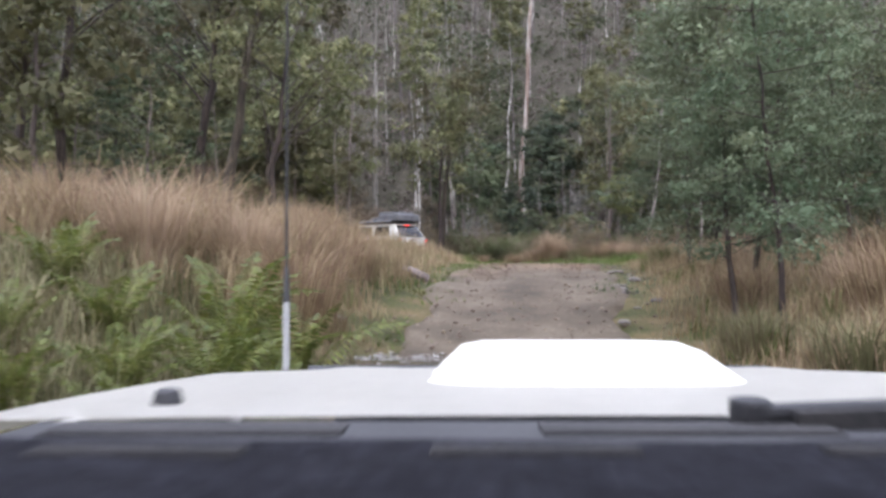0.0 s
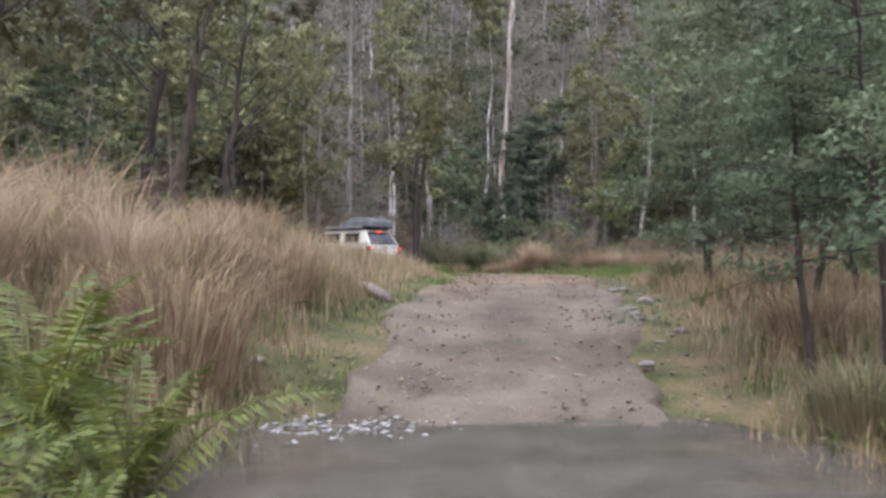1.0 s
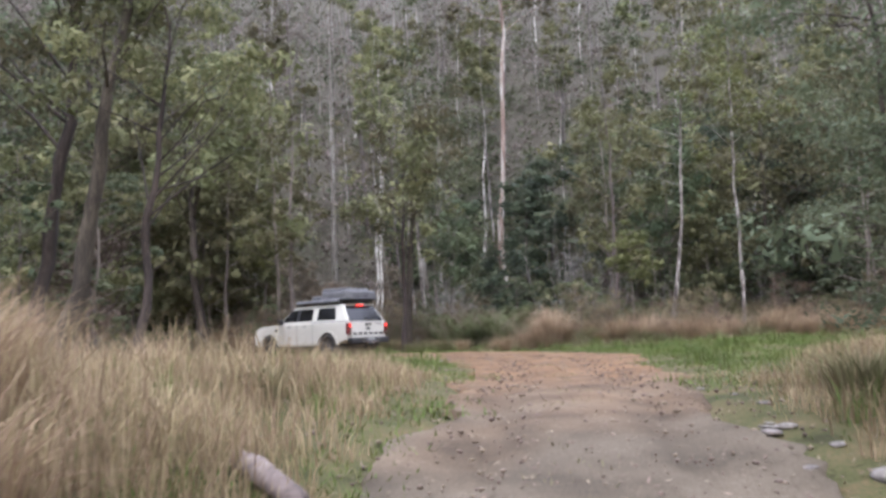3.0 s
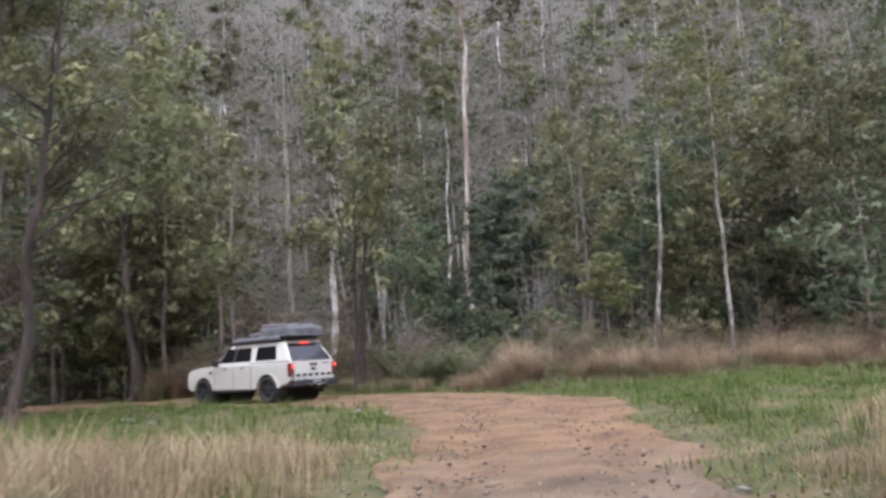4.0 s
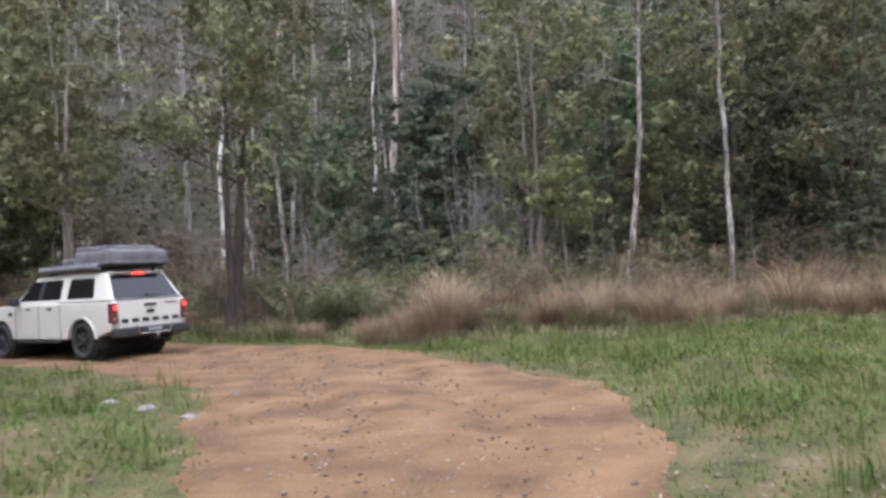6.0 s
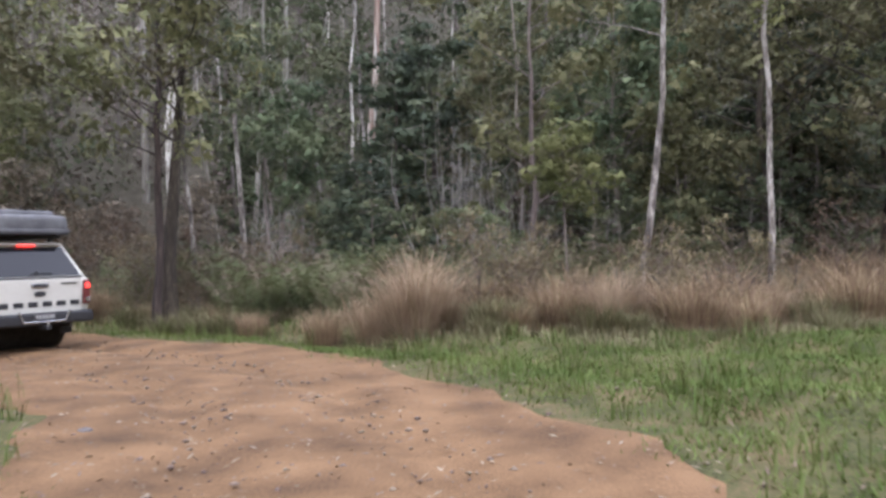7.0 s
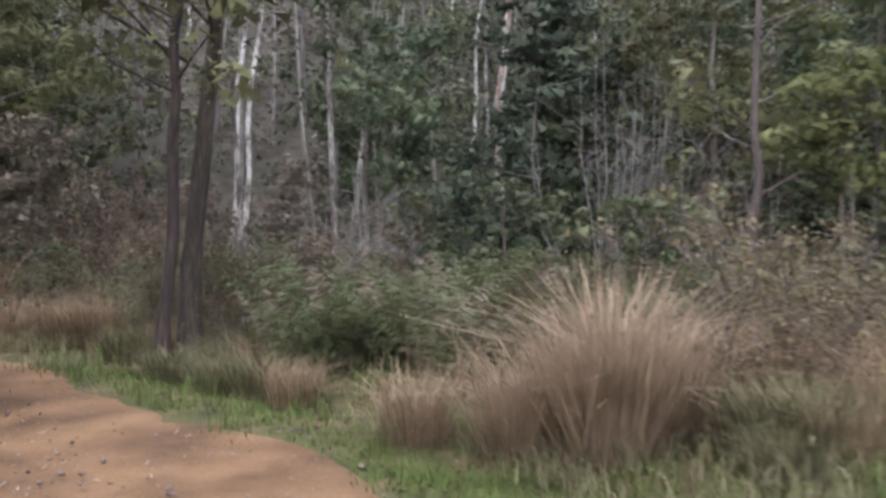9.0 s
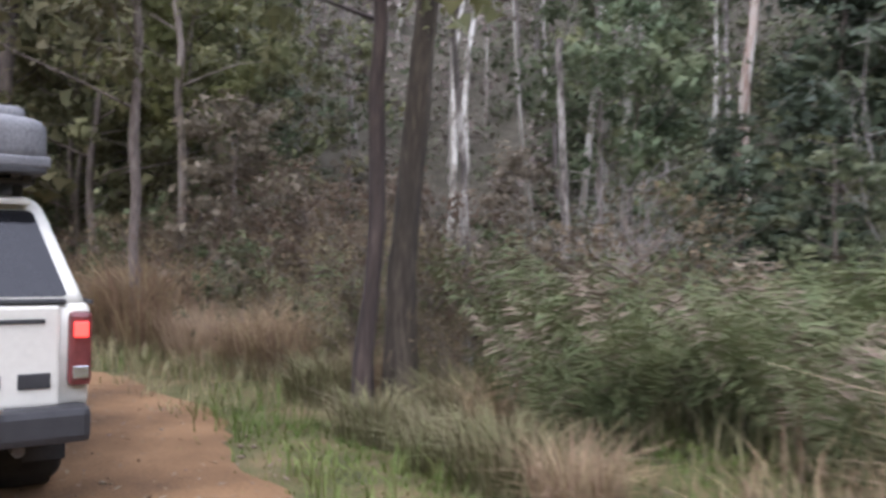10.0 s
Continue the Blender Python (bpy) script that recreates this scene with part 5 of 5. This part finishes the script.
# ---- ferns, bracken, tussocks ----
def frond_mesh(seed, length, pairs, leaf, mat, arch, stiff=False):
    """One frond: an arching stalk with tapering leaflets on both sides."""
    r = np.random.default_rng(seed)
    t = np.linspace(0, 1, 9)
    path = np.column_stack([length * t * (0.5 + 0.25 * arch * t), np.zeros(9), length * (0.95 * t - (0.35 + 0.4 * arch) * t ** 2)])
    if stiff:
        path = np.column_stack([length * 0.75 * t ** 1.6, np.zeros(9), length * (1.15 * t - 0.42 * t ** 2)])
    v0, f0 = tube(path, 0.007 * (1 - 0.8 * t), 4)
    vs, fs, o = [v0], [f0], len(v0)
    for i in range(pairs):
        first = 0.35 if stiff else 0.1
        s = first + (0.98 - first) * i / (pairs - 1)
        at = np.array([np.interp(s, t, path[:, c]) for c in range(3)])
        ln = leaf * (math.sin(math.pi * min(1, 0.25 + (s - first) / (1 - first) * 0.75)) ** 0.7 + 0.08) * r.uniform(0.85, 1.1)
        for side in (-1, 1):
            d = np.array([0.35 + r.normal(0, 0.22 if stiff else 0.1), side, -0.25 + r.normal(0, 0.4 if stiff else 0.2)])
            d /= np.linalg.norm(d)
            w = np.array([0.5, 0, 0.2]) * (0.017 if stiff else 0.02)
            q = np.array([at - w * 0.5, at + d * ln * 0.45 - w * 0.8, at + d * ln, at + d * ln * 0.45 + w * 0.8])
            vs.append(q), fs.append(np.array([[o, o + 1, o + 2, o + 3]]))
            o += 4
    return mesh_of("frond", np.concatenate(vs), np.concatenate(fs), mat)


FRONDS = [frond_mesh(300 + i, 1.0 + 0.12 * i, 34, 0.13, LEAF_FERN, 0.15 + 0.25 * i) for i in range(3)]
BRACKEN = [frond_mesh(320 + i, 0.95 + 0.06 * i, 26, 0.24, m, 0.8, True) for i, m in enumerate((LEAF_BRACKEN, LEAF_BRACKEN, LEAF_BRACKEN, LEAF_BRACKEN, LEAF_LITTER))]


def fern(name, label, meshes, x, y, n, s, seed, upright):
    r = np.random.default_rng(seed)
    base = thing(name, label, "fern")
    for i in range(n):
        ob = child(new("frond", meshes[r.integers(0, len(meshes))]), base)
        ob.matrix_basis = pose(*(r.normal(0, 0.05, 2)), 0, r.uniform(-15, 15), -upright * r.uniform(0.2, 1.2), 360 * i / n + r.uniform(-20, 20)) @ Matrix.Scale(r.uniform(0.7, 1.1), 4)
    base.matrix_basis = pose(x, y, float(land(x, y)) - 0.03) @ Matrix.Scale(s, 4)
    return base


for i, (x, y, s) in enumerate(((-1.35, 7.0, 1.3), (-1.9, 7.3, 1.45), (-1.75, 6.1, 1.15), (-2.2, 5.6, 0.85), (-2.6, 6.4, 0.9), (-2.9, 5.3, 0.75), (-1.95, 5.0, 0.75), (-3.2, 6.8, 0.9), (-2.5, 4.7, 0.7), (-3.6, 5.8, 0.8), (-3.3, 4.6, 0.7), (-1.3, 6.2, 0.9))):
    fern("sword_fern", "bright green fern with long arching fronds on the creek bank", FRONDS, x, y, 17, s, 400 + i, 24)
spots, r_f = [], np.random.default_rng(33)
while len(spots) < 105:
    x, y = r_f.uniform(-6, 16), r_f.uniform(40.5, 49)
    if road_gap(x, y)[0] > 3.4 and (x > 1.4 or y > 45.5) and y > np.interp(x, [-5, 0, 3, 6, 15], [47, 43.6, 41, 40.9, 43]):
        spots.append((x, y))
while len(spots) < 125:
    x, y = r_f.uniform(4.5, 10), r_f.uniform(41.2, 44.5)
    spots.append((x, y))
while len(spots) < 180:
    x, y = r_f.uniform(1.0, 7), r_f.uniform(40.7, 45.5)
    if y > np.interp(x, [0, 3, 6], [43, 40.9, 40.9]):
        spots.append((x, y))
for i, (x, y) in enumerate(spots):
    fern("bracken_fern", "dull green bracken with brown fronds at the forest edge", BRACKEN, x, y, 8, r_f.uniform(0.8, 1.15) * float(np.interp(y, [40, 42, 44], [0.65, 1.2, 1.6])), 500 + i, 22)


def tussock(name, label, x, y, h, width, n, mat, seed, loose=0.45):
    r = np.random.default_rng(seed)
    a, rr = r.uniform(0, 2 * np.pi, n), width * 0.45 * np.sqrt(r.uniform(0, 1, n))
    root = np.column_stack([rr * np.cos(a), rr * np.sin(a), np.full(n, -0.05)])
    out = np.column_stack([np.cos(a), np.sin(a), np.zeros(n)]) + r.normal(0, 0.6, (n, 3)) * (1, 1, 0)
    hh = (h * r.uniform(0.5, 1.1, n))[:, None]
    lean = (0.05 + 0.45 * rr / width + loose * r.uniform(0, 1, n) ** 1.4)[:, None]
    sd = np.column_stack([-out[:, 1], out[:, 0], np.zeros(n)]) * 0.005
    up = np.array([[0, 0, 1.0]])
    m1, tip = root + up * hh * 0.62 + out * lean * hh * 0.3, root + up * hh * (1 - 0.45 * lean) + out * lean * hh * 0.95
    v = np.stack([root - sd, root + sd, m1 + sd * 0.9, m1 - sd * 0.9, tip + sd * 0.2, tip - sd * 0.2], 1).reshape(-1, 3)
    o = np.arange(n, dtype=np.int32)[:, None] * 6
    ob = new(name, mesh_of(name, v, [o + [0, 1, 2, 3], o + [3, 2, 4, 5]], mat))
    ob.matrix_basis = pose(x, y, float(land(x, y)))
    return tagged(ob, label, "grass", "tussocks at the forest edge")


TUSS = [tussock("grass_tussock", "tall pale straw-coloured grass tussock", 5.0, 38.2, 1.75, 0.85, 950, GRASS_PALE, 600, 0.5),
        tussock("grass_tussock", "tall pale straw-coloured grass tussock", 5.5, 38.7, 1.4, 0.9, 600, GRASS_PALE, 601, 0.6),
        tussock("grass_tussock", "browned bushy grass tussock", 8.3, 39.2, 1.35, 1.1, 620, GRASS_HEATH, 602, 0.5),
        tussock("grass_tussock", "low half-dry olive grass tussock", 6.5, 37.7, 0.8, 1.0, 560, GRASS_OLIVE, 603)]
r_t = np.random.default_rng(44)
for x, y, k, s in ((4.3, 38.7, 1, 0.75), (9.3, 39.0, 1, 0.8), (7.6, 37.6, 2, 0.6), (9.8, 37.6, 3, 1.0), (3.4, 39.2, 2, 0.6), (2.0, 40.6, 2, 0.5), (1.3, 42.6, 2, 0.6), (6.7, 39.4, 2, 0.9), (7.3, 40.2, 2, 0.9), (-0.5, 44.2, 2, 0.6), (8.8, 38.4, 1, 0.95), (9.5, 38.0, 1, 0.8), (7.4, 37.9, 2, 0.8), (8.2, 37.5, 1, 0.8), (7.9, 37.1, 3, 0.9), (9.6, 37.0, 2, 0.9), (10.6, 36.9, 2, 0.9), (11.6, 36.4, 3, 1.0), (12.4, 36.6, 2, 0.9), (13.4, 36.4, 1, 0.7), (14.2, 35.8, 2, 0.9), (16, 35.2, 2, 0.9), (11.2, 37.4, 1, 0.8), (6.3, 37.9, 3, 1.0), (0.9, 41.8, 3, 0.75), (0.1, 42.6, 3, 0.8), (0.7, 43.4, 3, 1.0), (-0.9, 43.9, 3, 0.9), (-1.9, 44.9, 2, 0.8), (-0.2, 45.0, 3, 0.8), (1.5, 41.4, 3, 0.9)):
    copy_thing(TUSS[k], pose(x, y, float(land(x, y)), 0, 0, r_t.uniform(0, 360)) @ Matrix.Scale(s, 4))
for i in range(11):
    x, y = 10.2 + 0.95 * i, 39.6 - 0.28 * i + r_t.uniform(-1.2, 1.2)
    copy_thing(TUSS[(2, 1, 2, 3)[i % 4]], pose(x, y, float(land(x, y)), 0, 0, r_t.uniform(0, 360)) @ Matrix.Scale(r_t.uniform(0.8, 1.1), 4))
for i in range(12):
    x = 5.6 + 1.05 * i + r_t.uniform(-0.4, 0.4)
    y = float(np.interp(x, [5, 8, 14, 26], [38.0, 36.9, 35.2, 32.5])) + r_t.uniform(-0.6, 0.2)
    copy_thing(TUSS[(3, 2, 3)[i % 3]], pose(x, y, float(land(x, y)), 0, 0, r_t.uniform(0, 360)) @ Matrix.Scale(r_t.uniform(0.4, 0.7), 4))
for i in range(6):
    x, y = -2.4 - 1.5 * i, 45 + 1.25 * i + r_t.uniform(-0.3, 0.5)
    copy_thing(TUSS[2 - i % 2], pose(x, y, float(land(x, y)), 0, 0, r_t.uniform(0, 360)) @ Matrix.Scale(r_t.uniform(0.65, 0.95), 4))
for i in range(20):
    x = r_t.uniform(-9.5, -0.8)
    y = float(np.interp(x, [-10, -3, 0], [49.4, 46.0, 44.0])) + 3.2 * r_t.uniform(0, 1)
    copy_thing(TUSS[(2, 2, 3)[i % 3]], pose(x, y, float(land(x, y)), 0, 0, r_t.uniform(0, 360)) @ Matrix.Scale(r_t.uniform(1.0, 1.45), 4))
# the banks of the first stretch
for x, y, k, s in ((-1.7, 9.2, 2, 0.95), (-2.4, 9.8, 1, 0.8), (-2.1, 11.2, 2, 0.9), (-1.5, 12.6, 2, 0.7), (-3.2, 8.8, 1, 0.9), (-3.4, 11, 2, 0.95), (-2.2, 14, 2, 0.75), (-4.4, 9.6, 2, 1.0), (-5.2, 11, 2, 1.0), (-3.0, 16, 1, 0.7),
                   (3.4, 6.6, 3, 0.8), (4.2, 7.6, 2, 0.7), (3.2, 8.4, 3, 0.7), (4.8, 9.6, 1, 0.6), (3.9, 10.6, 2, 0.6), (5.4, 8, 3, 0.9), (4.7, 13, 1, 0.6), (6, 11, 2, 0.75), (-1.2, 17.5, 3, 0.6), (4.6, 17, 3, 0.7)):
    copy_thing(TUSS[k], pose(x, y, float(land(x, y)), 0, 0, r_t.uniform(0, 360)) @ Matrix.Scale(s, 4))


# ---- stones, log, foam, litter ----
def rock(label, x, y, size, seed, name="stone"):
    bm = bmesh.new()
    bmesh.ops.create_icosphere(bm, subdivisions=2, radius=0.5)
    for v in bm.verts:
        k = 1 + 0.35 * noise.noise(v.co * 2.1 + Vector((seed * 3.1, 0, 0)))
        v.co = Vector((v.co.x * size[0], v.co.y * size[1], v.co.z * size[2])) * k
    ob = part(name, bm, STONE, None, label, True)
    ob.matrix_basis = pose(x, y, float(land(x, y)) + size[2] * 0.18, 0, 0, seed * 67)
    return tagged(ob, "", "stone")


for i, (x, y, s) in enumerate(((-3.6, 30.6, 0.4), (-4.3, 31.3, 0.3), (-5.0, 31.8, 0.35), (0.3, 30.3, 0.3), (0.9, 29.6, 0.22), (-0.4, 31.4, 0.26), (1.2, 31.6, 0.18), (3.2, 12.2, 0.2), (3.4, 14.5, 0.3), (-1.3, 10.3, 0.22), (2.4, 10.8, 0.18), (-6.2, 33, 0.3))):
    rock("flat grey stone lying beside the track", x, y, (s, s * 0.8, s * 0.4), i + 1)


r_s = np.random.default_rng(71)
for i in range(16):
    y = r_s.uniform(11.5, 19)
    x = float(np.interp(y, ROAD[:, 1], ROAD[:, 0])) + 1.45 + abs(r_s.normal(0, 0.3))
    q = r_s.uniform(0.07, 0.2)
    rock("small pale stone on the gravel shoulder", x, y, (q * 1.3, q * 0.8, q * 0.3), i + 31)


def gravel():
    r = np.random.default_rng(70)
    n = 6500
    pick = np.minimum(r.integers(160, len(LINE) - 60, n), r.integers(160, len(LINE) - 60, n))
    off = r.normal(0, 1, n) * 1.2
    d = np.gradient(LINE, axis=0)
    d /= np.linalg.norm(d, axis=1)[:, None]
    xy = LINE[pick] + np.column_stack([d[pick, 1], -d[pick, 0]]) * off[:, None] + r.uniform(-0.3, 0.3, (n, 2))
    s = 0.01 + 0.026 * r.uniform(0, 1, n) ** 3
    z = land(xy[:, 0], xy[:, 1]) + 0.015
    c = np.column_stack([xy, z])
    dirs = np.array([(1, 0, 0), (0, 1, 0), (-1, 0, 0), (0, -1, 0), (0, 0, 0.6), (0, 0, -0.6)], float)
    v = c[:, None] + dirs[None] * s[:, None, None] * r.uniform(0.6, 1.5, (n, 6, 1))
    f = np.array([(0, 1, 4), (1, 2, 4), (2, 3, 4), (3, 0, 4), (1, 0, 5), (2, 1, 5), (3, 2, 5), (0, 3, 5)])
    f = (np.arange(n)[:, None, None] * 6 + f[None]).reshape(-1, 3)
    tagged(new("gravel", mesh_of("gravel", v.reshape(-1, 3), f, GRIT)), "loose gravel scattered over the track", "gravel", kind="stuff")


gravel()
LOG = [(-0.86, 15.25, 0.02), (-0.8, 15.1, 0.07), (-0.63, 14.85, 0.085), (-0.45, 14.6, 0.08), (-0.3, 14.4, 0.06), (-0.27, 14.36, 0.02)]
v, f = tube([(x, y, float(land(x, y)) + h) for x, y, h in LOG], [0.02, 0.075, 0.085, 0.08, 0.075, 0.02], 9)
v += np.random.default_rng(91).normal(0, 0.007, v.shape)
tagged(new("fallen_log", mesh_of("fallen_log", v, f, BARK_GREY, True)), "pale broken log lying on the bank beside the track", "log")


def foam():
    """Broken white water at the edge of the ford."""
    r = np.random.default_rng(77)
    n = 520
    c = np.column_stack([r.normal(-0.75, 0.5, n), r.normal(8.9, 0.25, n), np.full(n, -0.98)])
    dirs = np.array([(1, 0, 0), (0, 1, 0), (-1, 0, 0), (0, -1, 0), (0, 0, 0.12), (0, 0, -0.1)], float)
    v = c[:, None] + dirs[None] * (0.006 + 0.03 * r.uniform(0, 1, n) ** 3)[:, None, None] * r.uniform(0.6, 1.5, (n, 6, 1))
    f = np.array([(0, 1, 4), (1, 2, 4), (2, 3, 4), (3, 0, 4), (1, 0, 5), (2, 1, 5), (3, 2, 5), (0, 3, 5)])
    f = (np.arange(n)[:, None, None] * 6 + f[None]).reshape(-1, 3)
    tagged(new("foam", mesh_of("foam", v.reshape(-1, 3), f, FOAM)), "white foam on the churned creek water", "foam", kind="stuff")


foam()
